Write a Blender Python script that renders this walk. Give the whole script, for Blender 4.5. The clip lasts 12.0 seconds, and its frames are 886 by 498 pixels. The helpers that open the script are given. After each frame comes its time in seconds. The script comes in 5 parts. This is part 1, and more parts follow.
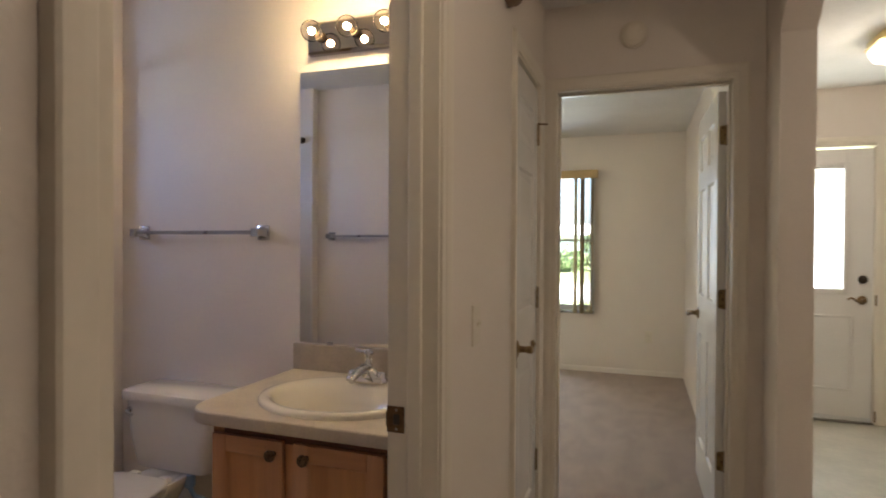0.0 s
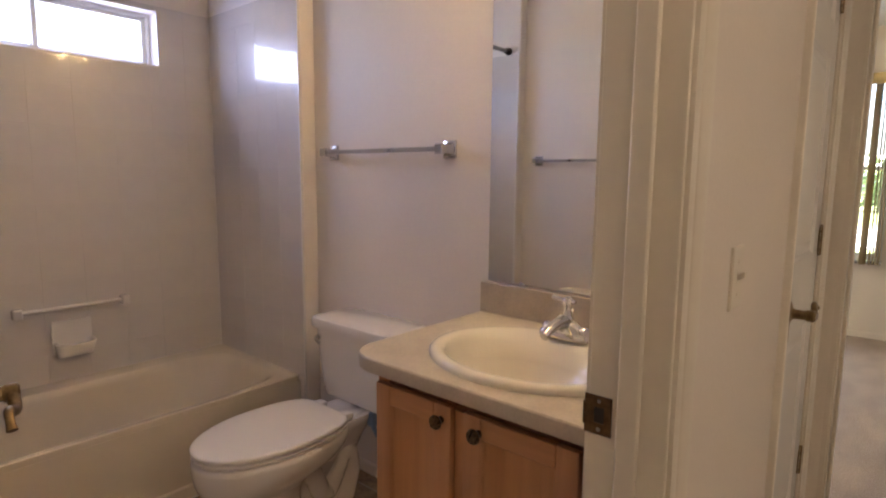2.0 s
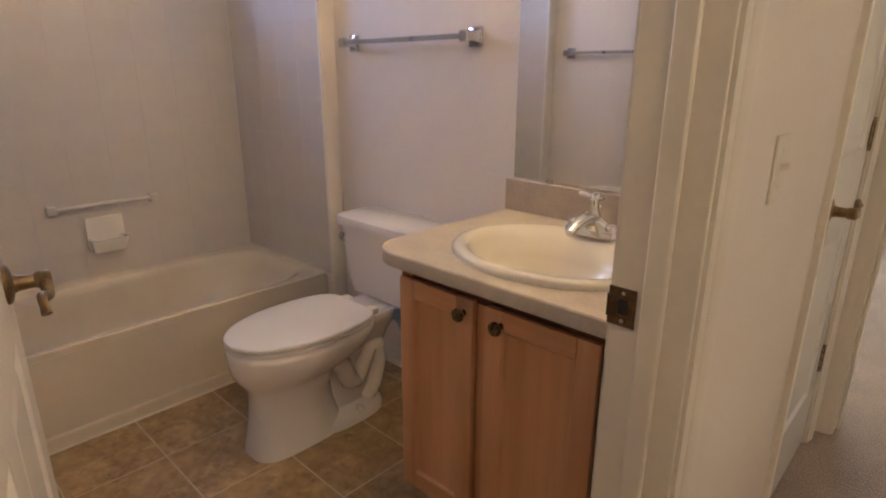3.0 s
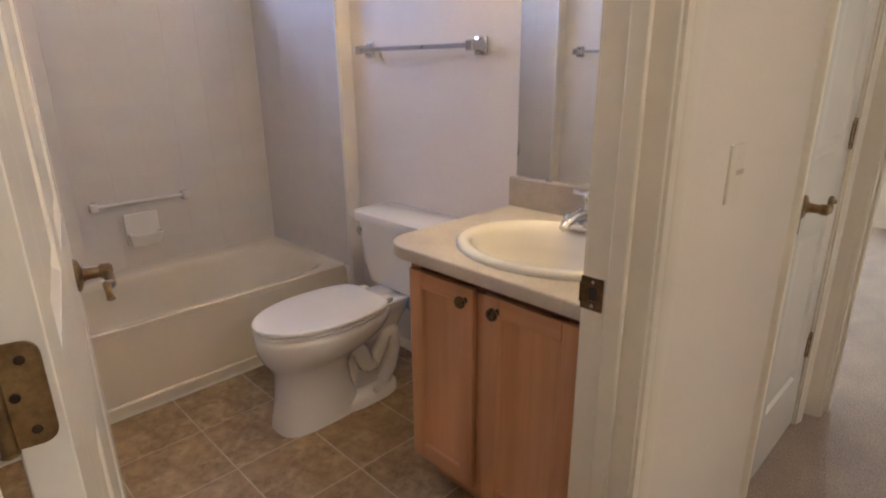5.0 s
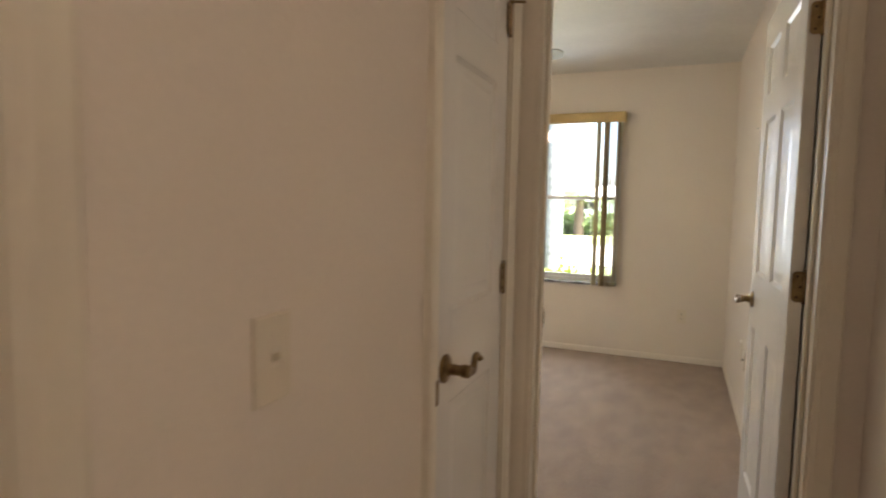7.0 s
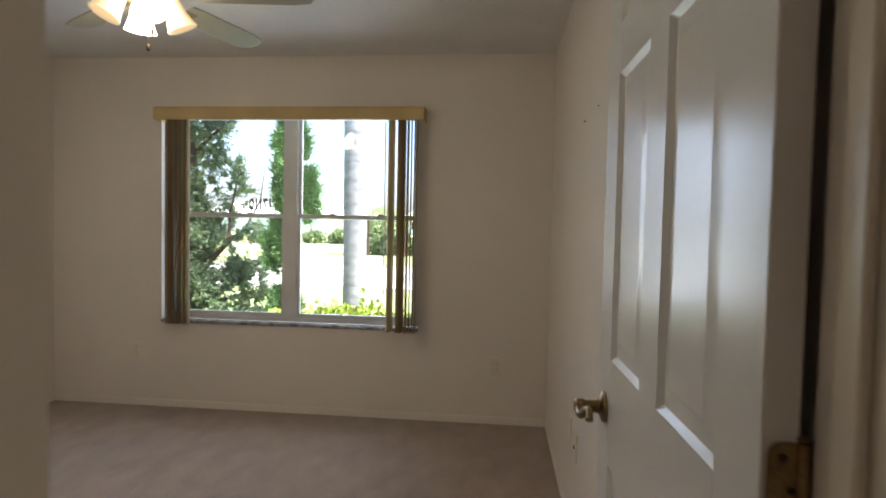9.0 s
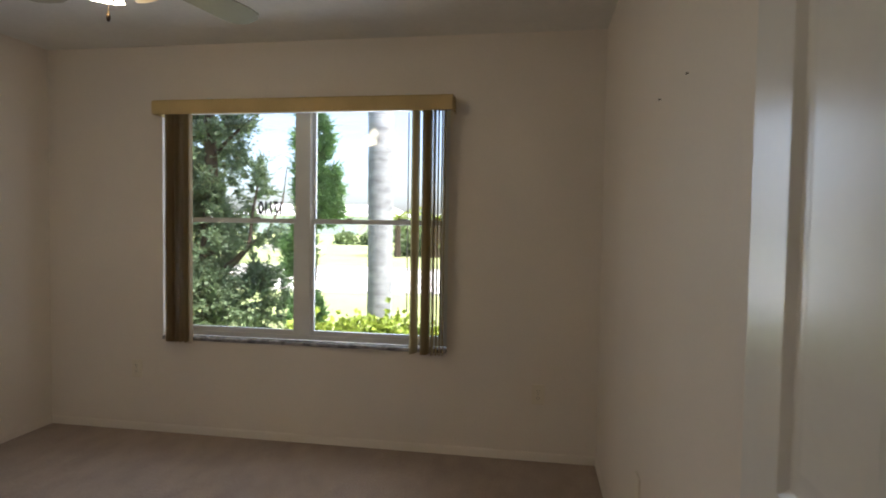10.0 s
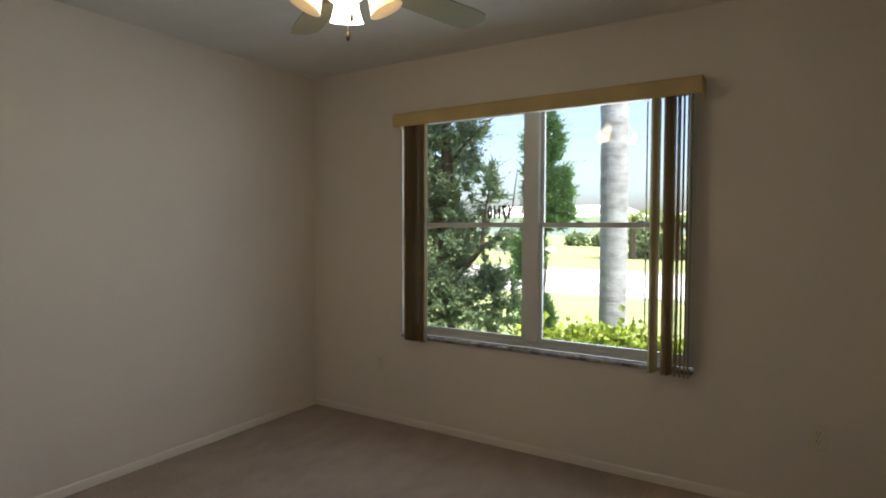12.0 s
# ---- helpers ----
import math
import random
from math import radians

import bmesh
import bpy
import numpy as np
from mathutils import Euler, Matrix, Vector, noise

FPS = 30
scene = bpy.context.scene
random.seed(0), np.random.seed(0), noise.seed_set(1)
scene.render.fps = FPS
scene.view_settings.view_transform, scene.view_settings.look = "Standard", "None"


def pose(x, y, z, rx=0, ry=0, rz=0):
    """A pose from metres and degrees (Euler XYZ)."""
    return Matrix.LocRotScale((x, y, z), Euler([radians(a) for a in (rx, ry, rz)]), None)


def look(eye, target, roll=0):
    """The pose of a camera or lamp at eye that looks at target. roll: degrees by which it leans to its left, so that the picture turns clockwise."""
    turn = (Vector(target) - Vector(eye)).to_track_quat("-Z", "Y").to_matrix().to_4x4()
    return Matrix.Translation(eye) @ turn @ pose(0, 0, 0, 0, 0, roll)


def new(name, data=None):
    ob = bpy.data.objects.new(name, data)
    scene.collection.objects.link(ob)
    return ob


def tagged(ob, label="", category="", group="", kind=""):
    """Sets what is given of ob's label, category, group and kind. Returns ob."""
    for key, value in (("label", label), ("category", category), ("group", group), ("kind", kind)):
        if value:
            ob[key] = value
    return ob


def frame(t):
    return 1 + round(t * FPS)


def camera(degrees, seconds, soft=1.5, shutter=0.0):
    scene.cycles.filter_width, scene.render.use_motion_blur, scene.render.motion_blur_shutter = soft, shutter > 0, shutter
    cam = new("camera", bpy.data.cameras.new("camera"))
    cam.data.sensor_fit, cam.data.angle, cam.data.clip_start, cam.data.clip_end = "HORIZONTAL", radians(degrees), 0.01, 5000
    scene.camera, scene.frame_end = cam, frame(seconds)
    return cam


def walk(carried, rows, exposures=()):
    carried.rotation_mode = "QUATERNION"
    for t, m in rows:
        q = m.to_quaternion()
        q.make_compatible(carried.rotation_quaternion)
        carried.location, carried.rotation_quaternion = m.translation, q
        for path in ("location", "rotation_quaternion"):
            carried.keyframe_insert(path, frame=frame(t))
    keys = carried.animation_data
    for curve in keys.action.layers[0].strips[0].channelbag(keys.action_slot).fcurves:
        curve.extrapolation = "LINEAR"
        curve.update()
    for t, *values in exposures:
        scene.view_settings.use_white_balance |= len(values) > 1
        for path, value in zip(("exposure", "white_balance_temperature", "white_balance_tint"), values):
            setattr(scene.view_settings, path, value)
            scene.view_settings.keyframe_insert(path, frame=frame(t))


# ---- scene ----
cam = camera(76.3, 12.0, soft=1.8, shutter=0.35)
PATH = [
    (0, (0.242, 0.01, 1.324), (-0.418, 1.898, 1.303), 0.3),
    (0.5, (0.184, 0.219, 1.317), (-0.698, 2.014, 1.3), 0.4),
    (1, (0.136, 0.345, 1.309), (-0.973, 2.009, 1.283), 0.5),
    (1.5, (0.084, 0.413, 1.288), (-1.153, 1.982, 1.185), 0.6),
    (2, (0.06, 0.444, 1.271), (-1.237, 1.944, 1.014), 0.5),
    (2.5, (0.05, 0.461, 1.254), (-1.263, 1.903, 0.809), 0.4),
    (3, (0.047, 0.468, 1.243), (-1.267, 1.855, 0.653), 0.2),
    (3.2, (0.048, 0.47, 1.239), (-1.268, 1.837, 0.609), 0.2),
    (4.8, (0.152, 0.4, 1.287), (-1.197, 1.719, 0.623), -0.6),
    (5, (0.18, 0.392, 1.296), (-1.18, 1.722, 0.678), -0.6),
    (5.5, (0.254, 0.399, 1.307), (-1.113, 1.794, 0.876), -0.5),
    (6, (0.285, 0.514, 1.297), (-0.959, 2.054, 1.012), -0.1),
    (6.5, (0.265, 0.733, 1.3), (-0.751, 2.444, 1.095), 0.5),
    (7, (0.272, 0.985, 1.294), (-0.495, 2.825, 1.131), 1.1),
    (7.5, (0.309, 1.308, 1.296), (-0.222, 3.232, 1.169), 1.2),
    (7.7, (0.32, 1.43, 1.288), (-0.147, 3.372, 1.179), 1.2),
    (9.3, (0.327, 2.498, 1.317), (0.141, 4.488, 1.239), 1.2),
    (9.5, (0.312, 2.612, 1.321), (0.109, 4.6, 1.245), 1.1),
    (10, (0.278, 2.797, 1.344), (-0.034, 4.771, 1.263), 0.9),
    (10.5, (0.273, 2.912, 1.354), (-0.289, 4.829, 1.27), 0.6),
    (11, (0.279, 2.974, 1.358), (-0.536, 4.798, 1.275), 0.5),
    (11.5, (0.236, 2.971, 1.367), (-0.719, 4.727, 1.278), 0.3),
    (12, (0.227, 2.968, 1.358), (-0.836, 4.66, 1.274), 0.1),
]
walk(cam, [(t, look(eye, target, roll)) for t, eye, target, roll in PATH], [(0, 2.89, 6200, 9), (0.5, 2.96, 6350, 10), (1.5, 3.15, 6600, 12), (2, 3.33, 6700, 14), (2.5, 3.42, 6600, 12), (3, 3.57, 6600, 12), (5, 3.78, 5850, 9), (5.5, 3.61, 5900, 10), (6, 3.41, 6300, 10), (6.5, 3.06, 6700, 13), (7, 3.01, 6650, 13), (7.5, 2.88, 6550, 12), (9.5, 1.89, 6200, 14), (10.5, 1.65, 6550, 14), (12, 1.45, 6500, 10)])

# ---- world, sun, large lights ----
world = bpy.data.worlds.new("world")
scene.world = world
world.use_nodes = True
SKY = world.node_tree.nodes.new("ShaderNodeTexSky")
SKY.sky_type, SKY.sun_disc = "NISHITA", False
SKY.dust_density, SKY.air_density = 3.0, 0.8
SKY.sun_elevation, SKY.sun_rotation = radians(63.3), radians(110.6)
world.node_tree.links.new(SKY.outputs[0], world.node_tree.nodes["Background"].inputs[0])
world.node_tree.nodes["Background"].inputs[1].default_value = 0.15
sun = new("sun", bpy.data.lights.new("sun", "SUN"))
sun.data.energy, sun.data.angle, sun.data.color = 5.0, radians(0.5), (1.0, 0.95, 0.86)
# the sun stands high in the east, a little south
sun.matrix_world = look((4.0, -1.5, 8.5), (0, 0, 0))


def window_light(name, eye, target, width, height, power, color):
    """Sky light that enters through a window opening."""
    lamp = new(name, bpy.data.lights.new(name, "AREA"))
    lamp.data.shape, lamp.data.size, lamp.data.size_y = "RECTANGLE", width, height
    lamp.data.energy, lamp.data.color = power, color
    lamp.matrix_world = look(eye, target)
    return lamp


def bulb_light(name, place, power, color, size=0.03):
    lamp = new(name, bpy.data.lights.new(name, "POINT"))
    lamp.data.energy, lamp.data.color, lamp.data.shadow_soft_size = power, color, size
    lamp.location = place
    return lamp


WARM = (1.0, 0.73, 0.50)
DAY = (1.0, 0.96, 0.88)
window_light("bedroom_window_light", (-0.95, 6.70, 1.42), (-2.75, 4.55, 0.85), 1.40, 1.40, 8.2, (0.72, 0.84, 1.0))
window_light("bathroom_window_light", (-2.91, 1.17, 1.895), (-1.5, 1.17, 1.6), 0.9, 0.22, 1.15, (0.52, 0.59, 1.0))

# ---- materials ----


def material(name, color, rough=0.5, metal=0.0, vary=0.06, scale=6.0, bump=0.0, bump_scale=200.0, coat=0.0, rand=0.0, spec=0.5, dark=None, stretch=None):
    """A principled material with broad stains, fine grain and relief."""
    m = bpy.data.materials.new(name)
    m.use_nodes = True
    t, b = m.node_tree, m.node_tree.nodes["Principled BSDF"]
    n, link = t.nodes.new, t.links.new
    b.inputs["Roughness"].default_value, b.inputs["Metallic"].default_value = rough, metal
    b.inputs["Specular IOR Level"].default_value = spec
    b.inputs["Coat Weight"].default_value = coat
    place = n("ShaderNodeTexCoord").outputs["Object"]
    if stretch:
        mp = n("ShaderNodeMapping")
        mp.inputs["Scale"].default_value = stretch
        link(place, mp.inputs["Vector"])
        place = mp.outputs[0]
    big, fine = n("ShaderNodeTexNoise"), n("ShaderNodeTexNoise")
    big.inputs["Scale"].default_value, big.inputs["Detail"].default_value = scale, 5
    fine.inputs["Scale"].default_value, fine.inputs["Detail"].default_value = bump_scale, 3
    link(place, big.inputs["Vector"])
    link(place, fine.inputs["Vector"])
    ramp = n("ShaderNodeValToRGB")
    low = dark or tuple(c * (1 - vary) for c in color)
    high = color if dark else tuple(min(1, c * (1 + vary * 0.6)) for c in color)
    ramp.color_ramp.elements[0].position, ramp.color_ramp.elements[1].position = 0.33, 0.67
    ramp.color_ramp.elements[0].color, ramp.color_ramp.elements[1].color = (*low, 1), (*high, 1)
    link(big.outputs["Fac"], ramp.inputs[0])
    out = ramp.outputs[0]
    grain = n("ShaderNodeMix")
    grain.data_type, grain.blend_type = "RGBA", "MULTIPLY"
    grain.inputs[0].default_value = min(1.0, vary * 2)
    link(out, grain.inputs["A"])
    link(fine.outputs["Fac"], grain.inputs["B"])
    gain = n("ShaderNodeMix")
    gain.data_type, gain.blend_type = "RGBA", "MULTIPLY"
    gain.inputs[0].default_value = 1.0
    k = 1 + vary * 0.9
    gain.inputs["B"].default_value = (k, k, k, 1)
    link(grain.outputs["Result"], gain.inputs["A"])
    out = gain.outputs["Result"]
    if rand:
        info, hsv, mr = n("ShaderNodeObjectInfo"), n("ShaderNodeHueSaturation"), n("ShaderNodeMapRange")
        mr.inputs["To Min"].default_value, mr.inputs["To Max"].default_value = 1 - rand, 1 + rand
        link(info.outputs["Random"], mr.inputs["Value"])
        link(mr.outputs[0], hsv.inputs["Value"])
        link(out, hsv.inputs["Color"])
        out = hsv.outputs[0]
    link(out, b.inputs["Base Color"])
    wear = n("ShaderNodeMapRange")
    wear.inputs["To Min"].default_value, wear.inputs["To Max"].default_value = max(0.02, rough * 0.85), min(1, rough * 1.15)
    link(big.outputs["Fac"], wear.inputs["Value"])
    link(wear.outputs[0], b.inputs["Roughness"])
    if bump:
        bp = n("ShaderNodeBump")
        bp.inputs["Strength"].default_value, bp.inputs["Distance"].default_value = 1.0, bump
        link(fine.outputs["Fac"], bp.inputs["Height"])
        link(bp.outputs[0], b.inputs["Normal"])
    return m


def wood(name, color, dark, axis=2):
    """Straight-grained wood; axis: the way the grain runs."""
    s = [16.0, 16.0, 16.0]
    s[axis] = 0.9
    return material(name, color, 0.38, vary=0.10, scale=1.0, bump=0.0002, bump_scale=7.0, coat=0.25, dark=dark, stretch=tuple(s))


def mottled(m, tint, scale):
    """Adds small darker flecks with soft edges, clustered by a broader noise."""
    t = m.node_tree
    n, link = t.nodes.new, t.links.new
    b = t.nodes["Principled BSDF"]
    place = n("ShaderNodeTexCoord").outputs["Object"]
    info, shift = n("ShaderNodeObjectInfo"), n("ShaderNodeVectorMath")
    link(place, shift.inputs[0])
    link(info.outputs["Location"], shift.inputs[1])
    fleck, patch, ramp, gate, mix = n("ShaderNodeTexNoise"), n("ShaderNodeTexNoise"), n("ShaderNodeMapRange"), n("ShaderNodeMath"), n("ShaderNodeMix")
    for tex, k in ((fleck, scale), (patch, scale * 0.22)):
        tex.inputs["Scale"].default_value, tex.inputs["Detail"].default_value, tex.inputs["Roughness"].default_value = k, 6, 0.65
        link(shift.outputs[0], tex.inputs["Vector"])
    gate.operation = "MULTIPLY"
    link(fleck.outputs["Fac"], gate.inputs[0])
    link(patch.outputs["Fac"], gate.inputs[1])
    ramp.inputs["From Min"].default_value, ramp.inputs["From Max"].default_value, ramp.inputs["To Max"].default_value = 0.215, 0.40, 0.95
    link(gate.outputs[0], ramp.inputs["Value"])
    mix.data_type = "RGBA"
    mix.inputs["B"].default_value = (*tint, 1)
    link(ramp.outputs[0], mix.inputs[0])
    link(b.inputs["Base Color"].links[0].from_socket, mix.inputs["A"])
    link(mix.outputs["Result"], b.inputs["Base Color"])
    return m


def carpet(name, light, dark):
    m = material(name, light, 0.95, vary=0.42, scale=5.0, bump=0.008, bump_scale=130.0, dark=dark, spec=0.1, stretch=(1.6, 0.8, 1.0))
    m.node_tree.nodes["Principled BSDF"].inputs["Sheen Weight"].default_value = 0.25
    return m


def glowing(name, color, strength):
    m = bpy.data.materials.new(name)
    m.use_nodes = True
    b = m.node_tree.nodes["Principled BSDF"]
    b.inputs["Base Color"].default_value = (*color, 1)
    b.inputs["Emission Color"].default_value = (*color, 1)
    b.inputs["Emission Strength"].default_value = strength
    return m


def glass(name, tint=(1, 1, 1), rough=0.0, ior=1.45):
    """Thin clear glass: it lets the view through and adds a mirror gloss by angle."""
    m = bpy.data.materials.new(name)
    m.use_nodes = True
    t = m.node_tree
    n, link = t.nodes.new, t.links.new
    clear, gloss, mix, fr = n("ShaderNodeBsdfTransparent"), n("ShaderNodeBsdfGlossy"), n("ShaderNodeMixShader"), n("ShaderNodeFresnel")
    clear.inputs[0].default_value = (*tint, 1)
    gloss.inputs["Roughness"].default_value = rough
    fr.inputs["IOR"].default_value = ior
    link(fr.outputs[0], mix.inputs[0])
    link(clear.outputs[0], mix.inputs[1])
    link(gloss.outputs[0], mix.inputs[2])
    link(mix.outputs[0], t.nodes["Material Output"].inputs[0])
    return m


def frosted(name, tint):
    """White diffusing glass that daylight falls through."""
    m = bpy.data.materials.new(name)
    m.use_nodes = True
    t = m.node_tree
    tr = t.nodes.new("ShaderNodeBsdfTranslucent")
    tr.inputs[0].default_value = (*tint, 1)
    t.links.new(tr.outputs[0], t.nodes["Material Output"].inputs[0])
    return m


def leafy(name, color, dark):
    m = material(name, color, 0.55, vary=0.3, scale=1.5, bump_scale=40, dark=dark)
    t = m.node_tree
    b = t.nodes["Principled BSDF"]
    geo, mr, hsv = t.nodes.new("ShaderNodeNewGeometry"), t.nodes.new("ShaderNodeMapRange"), t.nodes.new("ShaderNodeHueSaturation")
    mr.inputs["To Min"].default_value, mr.inputs["To Max"].default_value = 0.55, 1.5
    t.links.new(geo.outputs["Random Per Island"], mr.inputs["Value"])
    t.links.new(mr.outputs[0], hsv.inputs["Value"])
    t.links.new(b.inputs["Base Color"].links[0].from_socket, hsv.inputs["Color"])
    t.links.new(hsv.outputs[0], b.inputs["Base Color"])
    return sheer(m, color, 0.30)


def sheer(m, tint, share):
    """Lets part of the light that falls on the back of a thin thing through."""
    t = m.node_tree
    tr, mix = t.nodes.new("ShaderNodeBsdfTranslucent"), t.nodes.new("ShaderNodeMixShader")
    tr.inputs[0].default_value = (*tint, 1)
    mix.inputs[0].default_value = share
    t.links.new(t.nodes["Principled BSDF"].outputs[0], mix.inputs[1])
    t.links.new(tr.outputs[0], mix.inputs[2])
    t.links.new(mix.outputs[0], t.nodes["Material Output"].inputs[0])
    return m


def open_weave(m, share):
    """A loosely woven cloth: part of the view shows through between its threads."""
    t = m.node_tree
    clear, mix = t.nodes.new("ShaderNodeBsdfTransparent"), t.nodes.new("ShaderNodeMixShader")
    out = t.nodes["Material Output"]
    mix.inputs[0].default_value = share
    t.links.new(out.inputs[0].links[0].from_socket, mix.inputs[1])
    t.links.new(clear.outputs[0], mix.inputs[2])
    t.links.new(mix.outputs[0], out.inputs[0])
    return m


M_WALL = material("wall_paint", (0.80, 0.728, 0.645), 0.62, vary=0.035, scale=1.3, bump=0.0007, bump_scale=95.0)
M_BATHWALL = material("bathroom_wall_paint", (0.85, 0.785, 0.725), 0.55, vary=0.03, scale=1.3, bump=0.0007, bump_scale=95.0)
M_CEIL = material("ceiling_paint", (0.80, 0.78, 0.73), 0.9, vary=0.05, scale=3.0, bump=0.0016, bump_scale=38.0)
M_TRIM = material("trim_paint", (0.80, 0.735, 0.62), 0.33, vary=0.03, scale=4.0, bump=0.0002, bump_scale=60.0)
M_DOOR = material("door_paint", (0.82, 0.80, 0.76), 0.25, vary=0.025, scale=3.0, bump=0.0002, bump_scale=60.0)
M_CARPET = carpet("carpet_pile", (0.55, 0.425, 0.340), (0.45, 0.345, 0.274))
M_FOYER = material("foyer_vinyl", (0.50, 0.46, 0.38), 0.4, vary=0.12, scale=4.0, bump=0.0004, bump_scale=30.0)
M_GROUT = material("floor_grout", (0.60, 0.51, 0.38), 0.9, vary=0.15, scale=12.0, bump=0.0006, bump_scale=300)
M_FTILE = mottled(material("floor_tile_glaze", (0.52, 0.37, 0.20), 0.40, vary=0.3, scale=9.0, bump=0.0012, bump_scale=28.0, dark=(0.36, 0.235, 0.115), rand=0.10), (0.20, 0.125, 0.055), 34.0)
M_STILE = material("surround_tile_glaze", (0.70, 0.66, 0.625), 0.26, vary=0.02, scale=5.0, bump=0.0001, bump_scale=25.0, spec=0.45, coat=0.55)
M_SGROUT = material("surround_grout", (0.76, 0.73, 0.70), 0.5, vary=0.05, scale=9.0)
M_PORC = material("white_porcelain", (0.82, 0.79, 0.76), 0.10, vary=0.015, scale=3.0, coat=0.5)
M_TUB = material("tub_enamel", (0.71, 0.64, 0.53), 0.16, vary=0.03, scale=3.0, coat=0.4)
M_SINK = material("bone_porcelain", (0.83, 0.77, 0.64), 0.20, vary=0.015, scale=3.0, coat=0.15)
M_SEAT = material("seat_plastic", (0.82, 0.79, 0.77), 0.22, vary=0.015, scale=3.0)
M_LAM = material("laminate_stone_print", (0.66, 0.575, 0.435), 0.38, vary=0.14, scale=14.0, bump=0.0001, bump_scale=120.0, dark=(0.57, 0.49, 0.36))
# Same beige laminate as M_LAM, darkened to paint the shade on upright faces.
M_LAM2 = material("laminate_shaded", (0.53, 0.45, 0.345), 0.40, vary=0.12, scale=14.0, bump_scale=120.0)
M_OAK = wood("honey_oak", (0.62, 0.315, 0.152), (0.50, 0.235, 0.105), 2)
M_OAKH = wood("honey_oak_rail", (0.61, 0.308, 0.148), (0.49, 0.23, 0.102), 0)
# Same oak as the frame; the shade under the countertop is its dark colour.
M_OAKSHADE = wood("shaded_oak_rail", (0.20, 0.07, 0.03), (0.14, 0.05, 0.02), 0)
M_CHROME = material("chrome", (0.64, 0.64, 0.66), 0.10, 1.0, vary=0.02)
M_STEEL = material("brushed_steel", (0.42, 0.40, 0.38), 0.28, 1.0, vary=0.06)
M_BRASS = material("antique_brass", (0.34, 0.24, 0.12), 0.34, 1.0, vary=0.25, scale=40.0, dark=(0.20, 0.13, 0.07))
M_STRIKE = material("dark_antique_brass", (0.22, 0.14, 0.075), 0.36, 1.0, vary=0.3, scale=40.0, dark=(0.11, 0.07, 0.04))
M_GOLD = material("polished_brass", (0.80, 0.62, 0.28), 0.30, 0.85, vary=0.08, scale=20.0)
M_KNOB = material("worn_bronze", (0.30, 0.20, 0.10), 0.30, 0.9, vary=0.4, scale=150.0, dark=(0.035, 0.025, 0.018))
M_BRONZE = material("dark_bronze", (0.07, 0.05, 0.035), 0.35, 0.9, vary=0.3, scale=60.0)
M_MIRROR = material("mirror_silver", (0.86, 0.88, 0.87), 0.015, 1.0, vary=0.0)
M_GLASS = glass("window_glass")
M_BULB = glass("bulb_glass", (1, 0.97, 0.92), 0.0, 1.12)
M_FILAMENT = glowing("lit_filament", (1.0, 0.72, 0.36), 36.0)
M_SHADE = glowing("lit_frosted_shade", (1.0, 0.90, 0.66), 5.0)
M_FLUSH = glowing("lit_flush_shade", (1.0, 0.84, 0.62), 0.45)
M_DIMSHADE = glowing("frosted_shade", (0.95, 0.74, 0.44), 0.12)
M_FROST = frosted("frosted_door_glass", (0.92, 0.95, 0.97))
M_ALU = material("white_aluminium", (0.72, 0.72, 0.70), 0.4, vary=0.05, scale=6.0)
M_MARBLE = material("grey_marble", (0.58, 0.56, 0.54), 0.25, vary=0.35, scale=17.0, bump_scale=30, dark=(0.14, 0.12, 0.125))
M_VALANCE = material("tan_fabric_valance", (0.60, 0.44, 0.20), 0.75, vary=0.12, scale=5.0, bump=0.0006, bump_scale=420.0)
M_VANE = open_weave(sheer(material("brown_fabric_vane", (0.37, 0.255, 0.14), 0.8, vary=0.16, scale=7.0, bump=0.0005, bump_scale=380.0, rand=0.40), (0.72, 0.61, 0.37), 0.52), 0.16)
M_PLATE = material("ivory_plastic", (0.76, 0.69, 0.57), 0.35, vary=0.02)
M_SLOT = material("dark_slot", (0.03, 0.025, 0.02), 0.7, vary=0.1)
# White fan finish with the shade on its undersides put into the colour.
M_BLADE = material("fan_white_shaded", (0.32, 0.29, 0.225), 0.45, vary=0.05, scale=5.0)
M_CHIME = material("brown_plastic", (0.20, 0.13, 0.07), 0.5, vary=0.1)
M_RUBBER = material("white_rubber", (0.7, 0.68, 0.62), 0.7, vary=0.05)
M_BLUE = material("blue_hose", (0.27, 0.40, 0.58), 0.4, vary=0.1)
M_BLACK = material("black_vinyl", (0.02, 0.02, 0.02), 0.5, vary=0.1)
M_GRASS = material("lawn_grass", (0.34, 0.40, 0.17), 0.9, vary=0.3, scale=0.8, bump=0.02, bump_scale=60.0, dark=(0.27, 0.33, 0.12))
M_ROAD = material("concrete_road", (0.62, 0.60, 0.57), 0.85, vary=0.12, scale=0.6, bump=0.002, bump_scale=80.0)
M_BARK = material("grey_bark", (0.34, 0.36, 0.39), 0.9, vary=0.2, scale=7.0, bump=0.005, bump_scale=26.0, dark=(0.19, 0.20, 0.22), stretch=(1.0, 1.0, 2.2))
M_BRANCH = material("brown_bark", (0.10, 0.07, 0.05), 0.9, vary=0.3, scale=9.0, bump=0.006, bump_scale=30.0)
M_LEAF = leafy("juniper_foliage", (0.26, 0.35, 0.195), (0.065, 0.118, 0.080))
M_LEAF2 = leafy("cypress_foliage", (0.25, 0.43, 0.16), (0.075, 0.17, 0.06))
M_LEAF3 = leafy("hedge_foliage", (0.34, 0.42, 0.06), (0.16, 0.25, 0.03))
